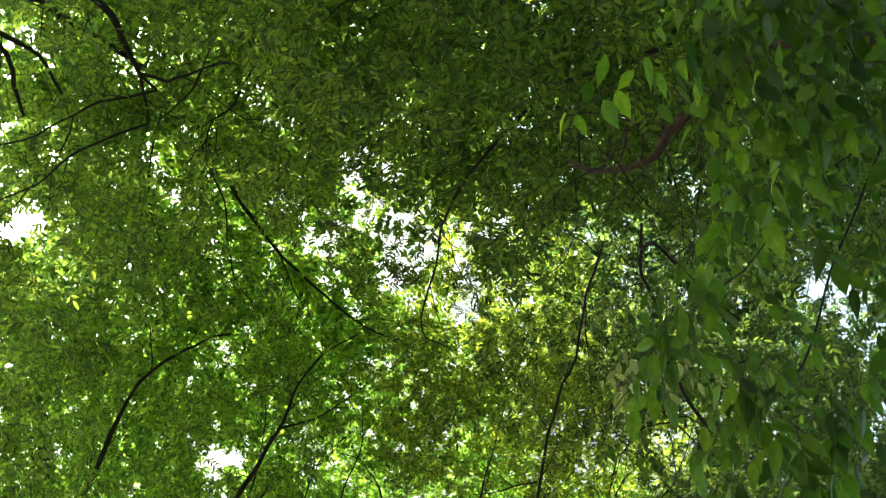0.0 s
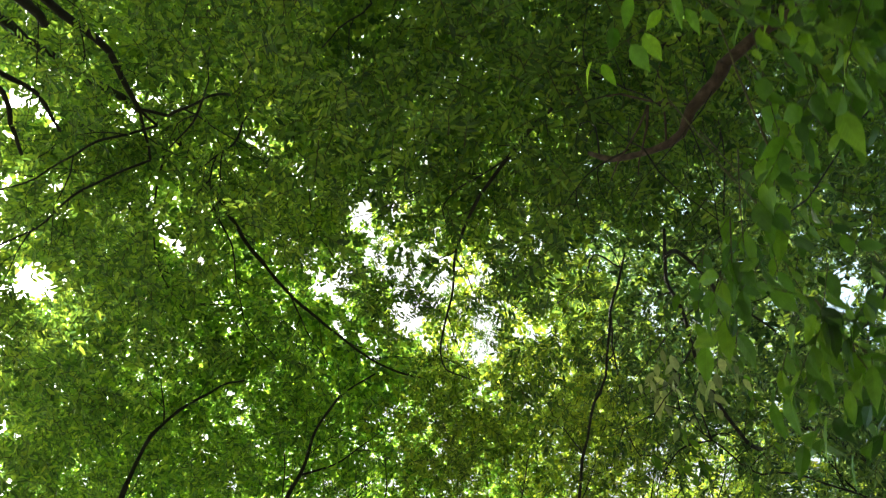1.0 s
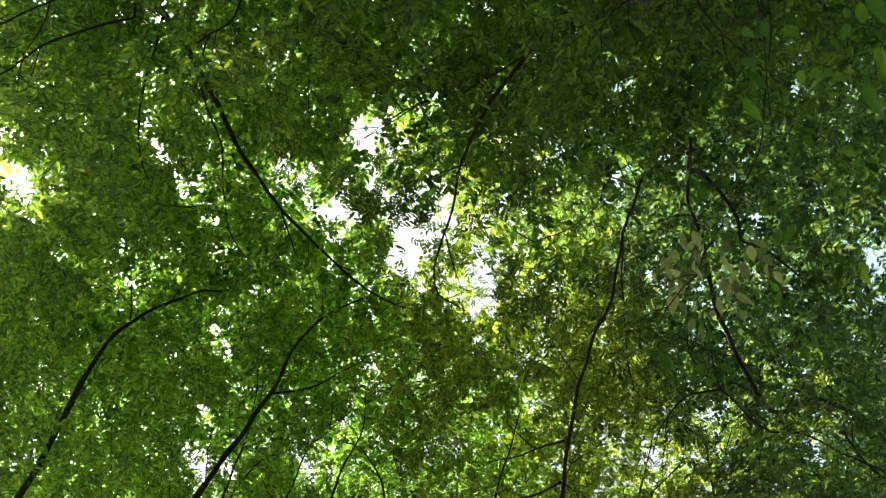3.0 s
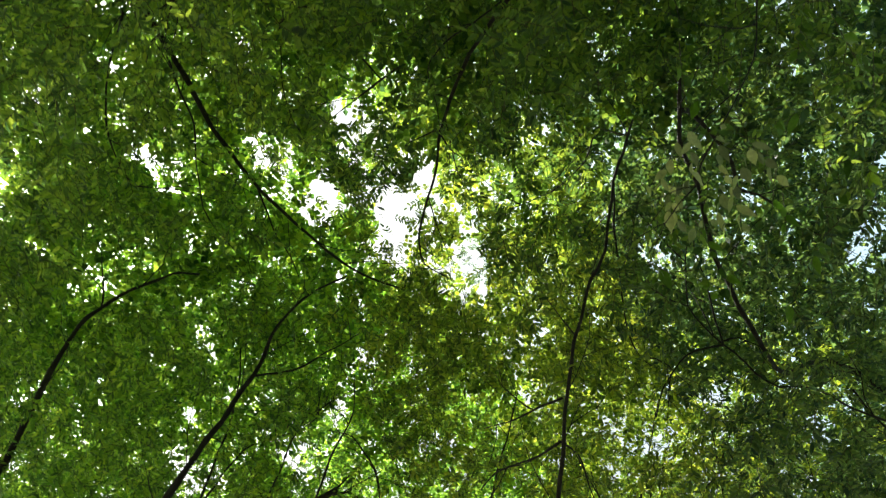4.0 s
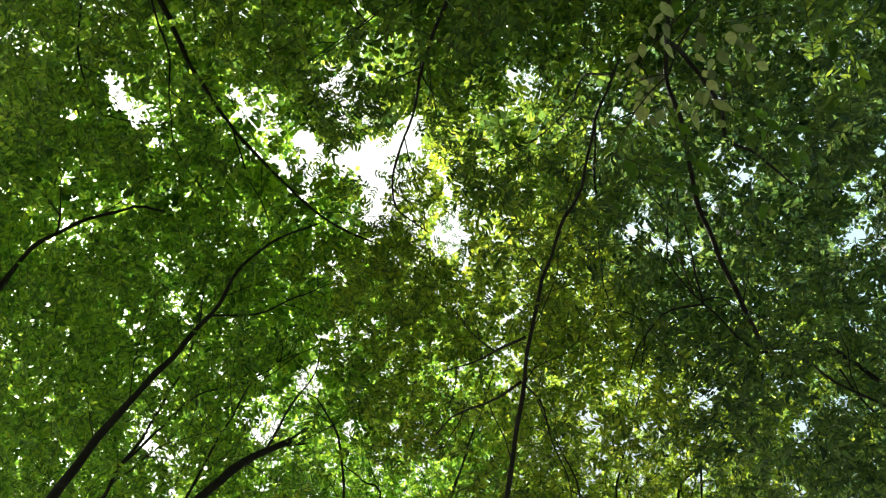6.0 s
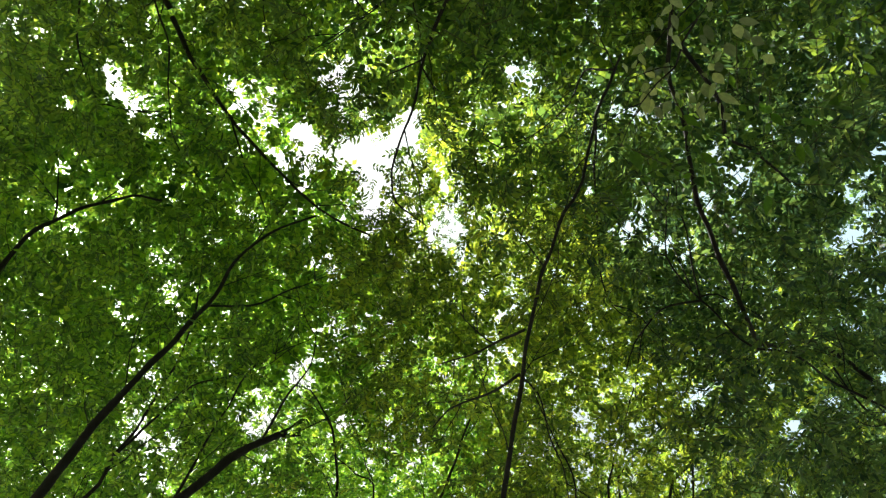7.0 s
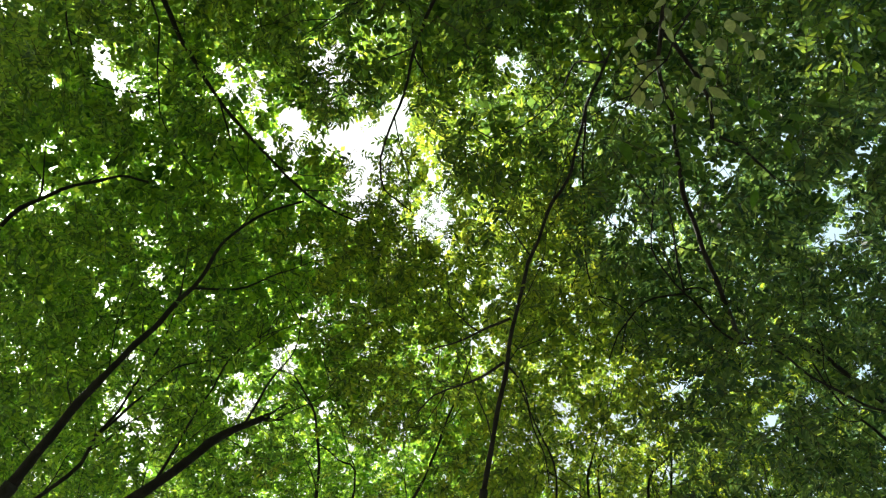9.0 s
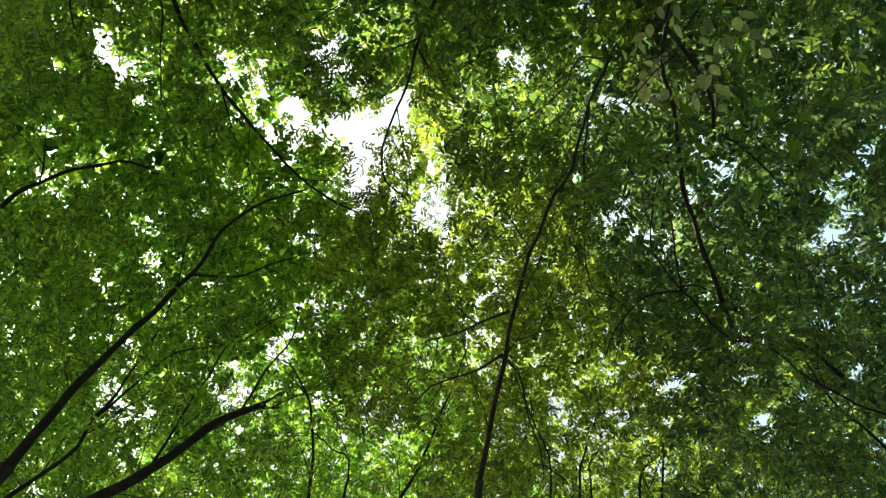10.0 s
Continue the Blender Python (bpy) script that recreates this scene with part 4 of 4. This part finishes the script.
def foliage(owner, name, places, rotations, sizes, shapes, leaf_mat, label):
    """One mesh of many leaves, each with its own folded blades."""
    base = np.array(owner.location)
    pick = rng.integers(0, len(shapes), len(places))
    all_v, all_f, all_m, start = [], [], [], 0
    for k, (pts, faces, leafy) in enumerate(shapes):
        w = np.nonzero(pick == k)[0]
        v = np.einsum("nij,pj->npi", rotations[w], pts) * sizes[w, None, None] + (places[w] - base)[:, None, :]
        f = faces[None] + (start + np.arange(len(w)) * len(pts))[:, None, None]
        start += len(w) * len(pts)
        all_v.append(v.reshape(-1, 3)), all_f.append(f.reshape(-1, 4))
        all_m.append(np.tile((np.arange(len(faces)) >= leafy).astype(np.int32), len(w)))
    v, f, mi = np.concatenate(all_v), np.concatenate(all_f), np.concatenate(all_m)
    me = bpy.data.meshes.new(name)
    me.vertices.add(len(v)), me.loops.add(f.size), me.polygons.add(len(f))
    me.vertices.foreach_set("co", v.astype(np.float32).ravel())
    me.loops.foreach_set("vertex_index", f.astype(np.int32).ravel())
    me.polygons.foreach_set("loop_start", np.arange(0, f.size, 4, dtype=np.int32))
    me.polygons.foreach_set("material_index", mi)
    me.materials.append(leaf_mat), me.materials.append(TWIG)
    me.update(calc_edges=True)
    ob = new(name, me)
    ob.parent = owner
    return tagged(ob, label, kind="stuff")


def leaf_pieces(parent, owner, shapes, leaf_mat, places, rotations, sizes):
    """Leaves as objects of their own that share a few meshes."""
    meshes = []
    for pts, faces, leafy in shapes:
        me = bpy.data.meshes.new("leaf")
        me.from_pydata([tuple(p) for p in pts], [], [tuple(int(i) for i in f) for f in faces])
        me.materials.append(leaf_mat), me.materials.append(TWIG)
        for i, p in enumerate(me.polygons):
            p.material_index = 1 if i >= leafy else 0
        meshes.append(me)
    base = Vector(owner.location)
    for i in range(len(places)):
        ob = new("leaf", meshes[i % len(meshes)])
        ob.parent = parent
        s = float(sizes[i])
        ob.matrix_basis = Matrix.Translation(Vector(places[i]) - base) @ Matrix([[float(c) for c in row] for row in rotations[i]]).to_4x4() @ Matrix.Diagonal((s, s, s, 1))


# crowns: owner, middle, lowest leaves, where the leafy twigs give way to the upper leaves, top, colour, fullness, leaf size
CROWNS = [
    (one, -2.0, 6.3, 5.2, 8.0, 12.0, "fresh", 1.0, 0.92), (two, -2.3, 2.4, 5.4, 8.2, 12.2, "olive", 0.95, 1.0), (three, 0.5, 6.0, 4.9, 7.8, 11.8, "yellow", 0.82, 0.84),
    (four, 2.7, 4.9, 4.8, 7.6, 12.0, "deep", 1.0, 0.93), (five, 0.9, 2.2, 4.8, 7.6, 12.0, "mid", 0.92, 1.0), (six, 2.6, 8.3, 5.6, 8.6, 12.6, "yellow", 0.8, 0.75),
    (seven, -0.9, 8.6, 5.8, 8.6, 12.6, "fresh", 0.82, 0.8), (eight, -4.6, 9.8, 5.4, 8.4, 12.6, "fresh", 0.84, 0.85), (nine, 5.2, 9.0, 4.8, 8.2, 12.4, "deep", 1.0, 0.9),
    (ten, -6.4, 4.6, 5.0, 8.2, 12.0, "olive", 0.86, 1.0), (eleven, 6.0, 3.4, 4.6, 8.0, 12.0, "deep", 0.75, 1.0), (twelve, 0.6, -3.6, 4.8, 8.0, 11.0, "mid", 0.86, 1.0),
    (thirteen, 1.0, 13.0, 5.5, 9.0, 13.0, "fresh", 0.75, 1.0),
]


def over_path(p, wide, far):
    """The part of the canopy that hangs over and ahead of the path."""
    return (np.abs(p[:, 0]) < wide + 0.4 * p[:, 1]) & (p[:, 1] > -0.6) & (p[:, 1] < far)


def layer(area, density, low_of, high_of, size, spread, wide, far, inside=True):
    """Twigs with six leaves each, strewn over an area of the canopy between two heights of each crown."""
    x0, x1, y0, y1 = area
    count = int((x1 - x0) * (y1 - y0) * density / 6)
    c = np.stack((rng.uniform(x0, x1, count), rng.uniform(y0, y1, count), rng.uniform(0, 1, count)), 1)
    mid = np.array([(k[1], k[2]) for k in CROWNS])
    wander = np.array([noise.noise(Vector((p[0] * 0.9, p[1] * 0.9, 3.0))) for p in c])
    d = np.hypot(c[:, None, 0] - mid[None, :, 0], c[:, None, 1] - mid[None, :, 1]) + 0.5 * wander[:, None] * np.sin(np.arange(len(mid)) * 2.1)[None]
    owner = d.argmin(1)
    low, high = np.array([k[low_of] for k in CROWNS]), np.array([k[high_of] for k in CROWNS])
    edge = np.clip(d.min(1) / 3.2, 0, 1)
    # the canopy arches up between the trees, over the path
    arch = 1.5 * np.exp(-((c[:, 0] + 0.5) / 1.4) ** 2 - ((c[:, 1] - 4.2) / 1.7) ** 2) if low_of == 3 else 0.0
    foot = low[owner] + arch
    c[:, 2] = foot + (high[owner] - foot) * (0.12 * edge + c[:, 2] * (1 - 0.25 * edge))
    clump = np.array([noise.noise(Vector((p[0] * 1.5, p[1] * 1.5, p[2] * 2.2))) + 0.5 * noise.noise(Vector((p[0] * 3.6, p[1] * 3.6, p[2] * 4.5))) for p in c])
    keep = (clump > (rng.uniform(-0.35, 0.22, len(c)) if low_of == 3 and inside else rng.uniform(-0.6, 0.08, len(c)))) & (d.min(1) < 4.4)
    full = np.array([k[7] for k in CROWNS])[owner]
    if low_of == 3 and inside:
        # the lower boughs of these two trees are thinned to brighten the camera's view
        full = full * np.where(np.isin(owner, (0, 9)), 0.72, 1.0)
    keep &= rng.uniform(0, 1, len(c)) < full
    keep &= over_path(c, wide, far) if inside else ~over_path(c, wide, far)
    c, owner = c[keep], owner[keep]
    n, per = len(c), 6
    k = np.arange(per)
    heading = rng.uniform(0, 2 * np.pi, n)
    tilt = rng.normal(0.05, 0.22, n)
    along = np.stack((np.cos(heading), np.sin(heading), -np.sin(tilt)), 1)
    places = c[:, None, :] + along[:, None, :] * (np.linspace(-0.15, 0.15, per))[None, :, None] * size * rng.uniform(0.8, 1.3, (n, 1, 1))
    yaw = (heading[:, None] + np.where(k % 2, 1, -1)[None] * (1.15 - 0.9 * k / (per - 1))[None] + rng.normal(0, 0.25, (n, per))).ravel()
    pitch = (tilt[:, None] + rng.normal(0.25, 0.36, (n, per))).ravel()
    roll = rng.normal(0, spread, n * per)
    if low_of == 4 and inside:
        # upper leaf size by tree, fitted to how much sky the camera sees
        size = np.array([1.14, 1.14, 1.07, 1.11, 1.2, 1.08, 1.1, 1.18, 1.08, 1.24, 1.1, 1.13, 1.13])[owner][:, None]
    big = (size * np.array([k[8] for k in CROWNS])[owner][:, None] * rng.uniform(0.65, 1.25, (n, per))).ravel()
    places, owner = places.reshape(-1, 3), np.repeat(owner, per)
    heart = places + np.stack((np.cos(yaw) * 0.11, np.sin(yaw) * 0.11, -0.02 * np.ones(len(yaw))), 1)
    free = (rng.uniform(0, 1, len(places)) > openness(heart)) & (rng.uniform(0, 1, len(places)) > sight_cleared(heart))
    return owner[free], places[free], turns(yaw[free], pitch[free], roll[free]), big[free]


def canopy():
    inside = layer((-6.2, 6.2, -0.6, 10.2), 860, 3, 4, 1.0, 0.5, 2.5, 10.0)
    above = layer((-8.5, 8.5, 0.4, 15.0), 730, 4, 5, 1.0, 0.3, 3.2, 14.8)
    # oversized leaves outside the camera's view, added to shade the rest
    around = layer((-10.0, 10.0, -6.0, 18.0), 36, 3, 5, 2.9, 0.3, 3.2, 14.8, inside=False)
    for j, crown in enumerate(CROWNS):
        for made, shapes, name in ((inside, PINNATE, "crown"), (above, PLAIN, "crown_top"), (around, PLAIN, "crown_edge")):
            w = np.nonzero(made[0] == j)[0]
            if len(w) and name == "crown" and j < 5:
                # the lowest leaves are pieces of their own
                w = w[np.argsort(made[1][w, 2])]
                single, w = w[:280], w[280:]
                ob = foliage(crown[0], name, made[1][w], made[2][w], made[3][w], shapes, LEAVES[crown[6]], "loose layered leafy crown")
                leaf_pieces(ob, crown[0], shapes, LEAVES[crown[6]], made[1][single], made[2][single], made[3][single])
            elif len(w):
                foliage(crown[0], name, made[1][w], made[2][w], made[3][w], shapes, LEAVES[crown[6]], "loose layered leafy crown")


canopy()


def crown_lace():
    """High sprays of small leaves that cross the narrower openings of the canopy."""
    spots = []
    for x, y, lx, ly, hx, hy, s in GAPS:
        up = rng.uniform(1.4, 4.0)
        wide = 1 + up / 5.8
        n = 0 if s > 0.94 else int(3.15 * hx * hy * wide * wide * (58 if s > 0.9 else 95))
        r, a = np.sqrt(rng.uniform(0, 1.2, n)), rng.uniform(0, 2 * np.pi, n)
        h = up + rng.uniform(-0.35, 0.35, n)
        spots.append(np.stack((x + lx * h + hx * wide * r * np.cos(a), y + ly * h + hy * wide * r * np.sin(a), 7.3 + h), 1))
    spots = np.concatenate(spots)
    core = np.zeros(len(spots), bool)
    for x, y, lx, ly, hx, hy, s in GAPS:
        if s > 0.94:
            up = spots[:, 2] - 7.3
            wide = 0.8 * (1 + up / 5.8)
            core |= ((spots[:, 0] - x - lx * up) / (hx * wide)) ** 2 + ((spots[:, 1] - y - ly * up) / (hy * wide)) ** 2 < 1
    spots = spots[~core]
    n = len(spots)
    spin = turns(rng.uniform(0, 2 * np.pi, n), rng.normal(0.15, 0.3, n), rng.normal(0, 0.35, n))
    size = rng.uniform(0.4, 0.68, n)
    mid = np.array([(k[1], k[2]) for k in CROWNS])
    owner = np.hypot(spots[:, None, 0] - mid[None, :, 0], spots[:, None, 1] - mid[None, :, 1]).argmin(1)
    for j, crown in enumerate(CROWNS):
        w = np.nonzero(owner == j)[0]
        if len(w):
            foliage(crown[0], "crown_spray", spots[w], spin[w], size[w], PINNATE, LEAVES["deep"], "fine open sprays of small leaves")


crown_lace()


def gap_leaves():
    """Single leaves that stand out against the sky round the widest opening."""
    n = 44
    a = rng.uniform(0, 2 * np.pi, n)
    r = rng.uniform(0.8, 1.5, n)
    places = np.stack((-0.55 + 0.42 * r * np.cos(a), 4.62 + 0.34 * r * np.sin(a), rng.uniform(8.06, 8.76, n)), 1)
    places[0] = (-0.51, 4.77, 8.53)
    yaw = a + np.pi + rng.normal(0, 0.7, n)
    yaw[0] = 0.15
    ob = foliage(five, "hanging_spray", places[:2], turns(yaw[:2], np.full(2, 0.2), np.zeros(2)), np.full(2, 1.0), PINNATE, LEAVES["mid"], "single pinnate leaves against the sky")
    leaf_pieces(ob, five, PINNATE, LEAVES["mid"], places[2:], turns(yaw[2:], rng.normal(0.25, 0.25, n - 2), rng.normal(0, 0.3, n - 2)), rng.uniform(0.75, 1.2, n - 2))


gap_leaves()


# ---- low boughs beside the path: broad simple leaves ----
def blade(length, width, curl, fold):
    """Points and faces of one broad pointed leaf along +x with a stalk."""
    rows = ((0.0, 0.03), (0.09, 0.29), (0.24, 0.47), (0.42, 0.5), (0.6, 0.39), (0.76, 0.23), (0.89, 0.08), (1.0, 0.004))
    pts, faces = [], []
    for s, w in rows:
        z = -curl * length * s * s
        for side in (-1, 0, 1):
            ripple = 0.006 * math.sin(s * 17 + side) * abs(side)
            pts.append(np.array((length * s, side * w * width, z + abs(side) * w * width * fold + ripple * width * 4)))
    for i in range(len(rows) - 1):
        a = i * 3
        faces += [(a, a + 3, a + 4, a + 1), (a + 1, a + 4, a + 5, a + 2)]
    leafy = len(faces)
    b = len(pts)
    pts += [np.array(c) for c in ((-0.018, 0.001, 0.004), (-0.018, -0.001, 0.004), (0.0, -0.001, 0), (0.0, 0.001, 0))]
    faces.append((b, b + 1, b + 2, b + 3))
    return np.array(pts), np.array(faces), leafy


BLADES = [blade(rng.uniform(0.085, 0.12), rng.uniform(0.034, 0.047), rng.uniform(0.03, 0.3), rng.uniform(0.08, 0.4)) for k in range(14)]


def low_boughs():
    """Drooping twigs with two ranks of leaves that hang tip down: where they grow, twigs, leaves on each, leaf size."""
    # the zone at 5.2 to 6.2 m is added to shade the leaves below
    zones = (((0.55, 0.85, 1.28, 1.63, 2.98, 3.35), 15, 7, 0.86), ((0.71, 1.11, 1.58, 1.89, 2.76, 3.15), 22, 7, 0.86), ((1.01, 1.41, 1.33, 1.73, 2.95, 3.50), 9, 6, 0.8), ((1.0, 1.2, 1.38, 1.75, 2.82, 3.12), 8, 6, 0.8),
             ((0.72, 1.30, 0.72, 1.12, 3.00, 3.55), 60, 7, 0.86), ((1.2, 2.6, 1.0, 2.4, 5.2, 6.2), 60, 8, 0.9),
             ((0.63, 1.88, 0.54, 1.69, 3.43, 4.53), 120, 8, 0.85), ((0.68, 1.28, 1.39, 2.09, 3.33, 4.08), 18, 7, 0.85),
             ((1.03, 1.78, 0.59, 1.34, 3.28, 4.13), 50, 8, 0.85), ((0.89, 1.89, 2.74, 3.59, 4.55, 5.50), 36, 8, 0.86), ((1.53, 2.83, 1.59, 3.49, 4.03, 5.13), 40, 8, 0.86))
    rows, twigs = [], []
    for (xa, xb, ya, yb, za, zb), count, leaves, scale in zones:
        for k in range(count):
            s = np.array((rng.uniform(xa, xb), rng.uniform(ya, yb), rng.uniform(za, zb)))
            heading = rng.normal(2.2, 1.0)
            fall = rng.uniform(0.1, 0.9)
            way = np.array((math.cos(heading) * math.cos(fall), math.sin(heading) * math.cos(fall), -math.sin(fall)))
            if s[0] - 0.12 < 0.19 * (s[2] - 1.5) + 0.22:
                continue
            reach = 0.036 * leaves * scale
            twigs.append((s - way * reach * 0.6, s, s + way * reach * 0.5 - np.array((0, 0, 0.02))))
            for i in range(leaves):
                at = s + way * reach * (i / (leaves - 1) - 0.5) - np.array((0, 0, 0.02 * (i / leaves) ** 2))
                rows.append((*at, heading + (1 if i % 2 else -1) * rng.uniform(0.45, 1.0), fall * 0.4 + rng.normal(0.75, 0.28), rng.normal(0, 0.55), scale * rng.uniform(0.75, 1.12)))
    rows = np.array(rows)
    places = rows[:, :3]
    near = (places[:, 2] < 3.5) | ((places[:, 1] < 1.4) & (places[:, 0] > 1.0)) | ((places[:, 1] > 2.7) & (places[:, 2] < 4.9) & (places[:, 0] < 1.4))
    free = (rng.uniform(0, 1, len(places)) > openness(places) * np.where(near, 0.35, 0.9)) & ((rng.uniform(0, 1, len(places)) > sight_cleared(places)) | near)
    # an opening fitted to the camera's first sight line towards the open sky
    up = places[:, 2] - 4.0
    window = np.hypot((places[:, 0] - 1.58 - 0.54 * up) / 0.34, (places[:, 1] - 2.16 - 0.71 * up) / 0.42) < 1
    free &= ~window | near
    # leaves on the camera's sight lines to the thick brown limb are dropped
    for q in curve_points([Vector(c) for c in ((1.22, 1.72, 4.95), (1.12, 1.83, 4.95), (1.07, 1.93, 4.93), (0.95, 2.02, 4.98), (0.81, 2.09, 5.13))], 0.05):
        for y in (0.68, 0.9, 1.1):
            free[on_sight_line(places, q, np.array((0.1, y, 1.48)), 0.1, 3.3)] = False
    rows, places = rows[free], places[free]
    spin, size = turns(rows[:, 3], rows[:, 4], rows[:, 5]), rows[:, 6]
    # the lowest leaves are pieces of their own
    order = np.argsort(places[:, 2])
    single, rest = order[:300], order[300:]
    crown = foliage(five, "low_foliage", places[rest], spin[rest], size[rest], BLADES, NEAR_LEAF, "broad pointed mid green leaves on hanging twigs")
    leaf_pieces(crown, five, BLADES, NEAR_LEAF, places[single], spin[single], size[single])
    base = Vector(five.location)
    bm = bmesh.new()
    for line in twigs:
        rings = []
        for p, r in zip(line, (0.0028, 0.0021, 0.001)):
            rings.append([bm.verts.new(Vector(p) - base + Vector((math.cos(a) * r, math.sin(a) * r, math.sin(a + 1) * r))) for a in (0, 2.1, 4.2)])
        for a, b in zip(rings, rings[1:]):
            for k in range(3):
                bm.faces.new((a[k], a[(k + 1) % 3], b[(k + 1) % 3], b[k]))
    tagged(part("twig_mass", bm, TWIG, five, "thin hanging brown twigs"), kind="stuff")


def pale_spray():
    """Leaves of one bough with paler undersides, coloured brighter still as if lit from the front."""
    spots, spin, size, n = [], [], [], 11
    for k in range(n):
        foot = np.array((rng.uniform(0.92, 1.37), rng.uniform(2.99, 3.33), rng.uniform(4.60, 5.04)))
        heading = rng.normal(2.2, 0.7)
        for i in range(5):
            spots.append(foot + np.array((math.cos(heading), math.sin(heading), -0.5)) * (i - 2) * 0.035)
            spin.append((heading + (1 if i % 2 else -1) * rng.uniform(0.4, 0.9), rng.normal(0.85, 0.25), rng.normal(0, 0.5)))
            size.append(rng.uniform(0.7, 0.95))
    spots, spin = np.array(spots), turns(*np.array(spin).T)
    ob = foliage(five, "pale_spray", spots[:1], spin[:1], np.array(size[:1]), BLADES, PALE_LIT_LEAF, "hanging leaves with pale grey-green undersides, coloured brighter as if lit from the front")
    leaf_pieces(ob, five, BLADES, PALE_LIT_LEAF, spots[1:], spin[1:], np.array(size[1:]))


def light_sprig():
    """A young shoot of thin, light leaves that hangs over the path."""
    spots = np.array(((0.63, 1.13, 3.91), (0.71, 1.17, 3.88), (0.66, 1.23, 3.88), (0.58, 1.21, 3.91), (0.51, 1.30, 3.89), (0.62, 1.26, 3.88), (0.54, 1.31, 3.89), (0.74, 1.13, 3.89), (0.77, 1.17, 3.86)))
    n = len(spots)
    yaw = np.pi * 0.5 + rng.normal(0, 0.5, n)
    pitch = 0.45 + rng.normal(0, 0.2, n)
    ob = foliage(five, "light_sprig", spots[:1], turns(yaw[:1], pitch[:1], np.zeros(1)), np.ones(1), BLADES, YOUNG_LEAF, "young light green leaves on a thin shoot")
    leaf_pieces(ob, five, BLADES, YOUNG_LEAF, spots[1:], turns(yaw[1:], pitch[1:], rng.normal(0, 0.45, n - 1)), rng.uniform(0.85, 1.1, n - 1))
    wood(five, "shoot", 0.0035, 0.0015, [(0.92, 1.49, 3.57), (0.86, 1.21, 3.85), tuple(spots[7]), tuple(spots[2]), tuple(spots[4])], TWIG, sides=5)


low_boughs()
pale_spray()
light_sprig()
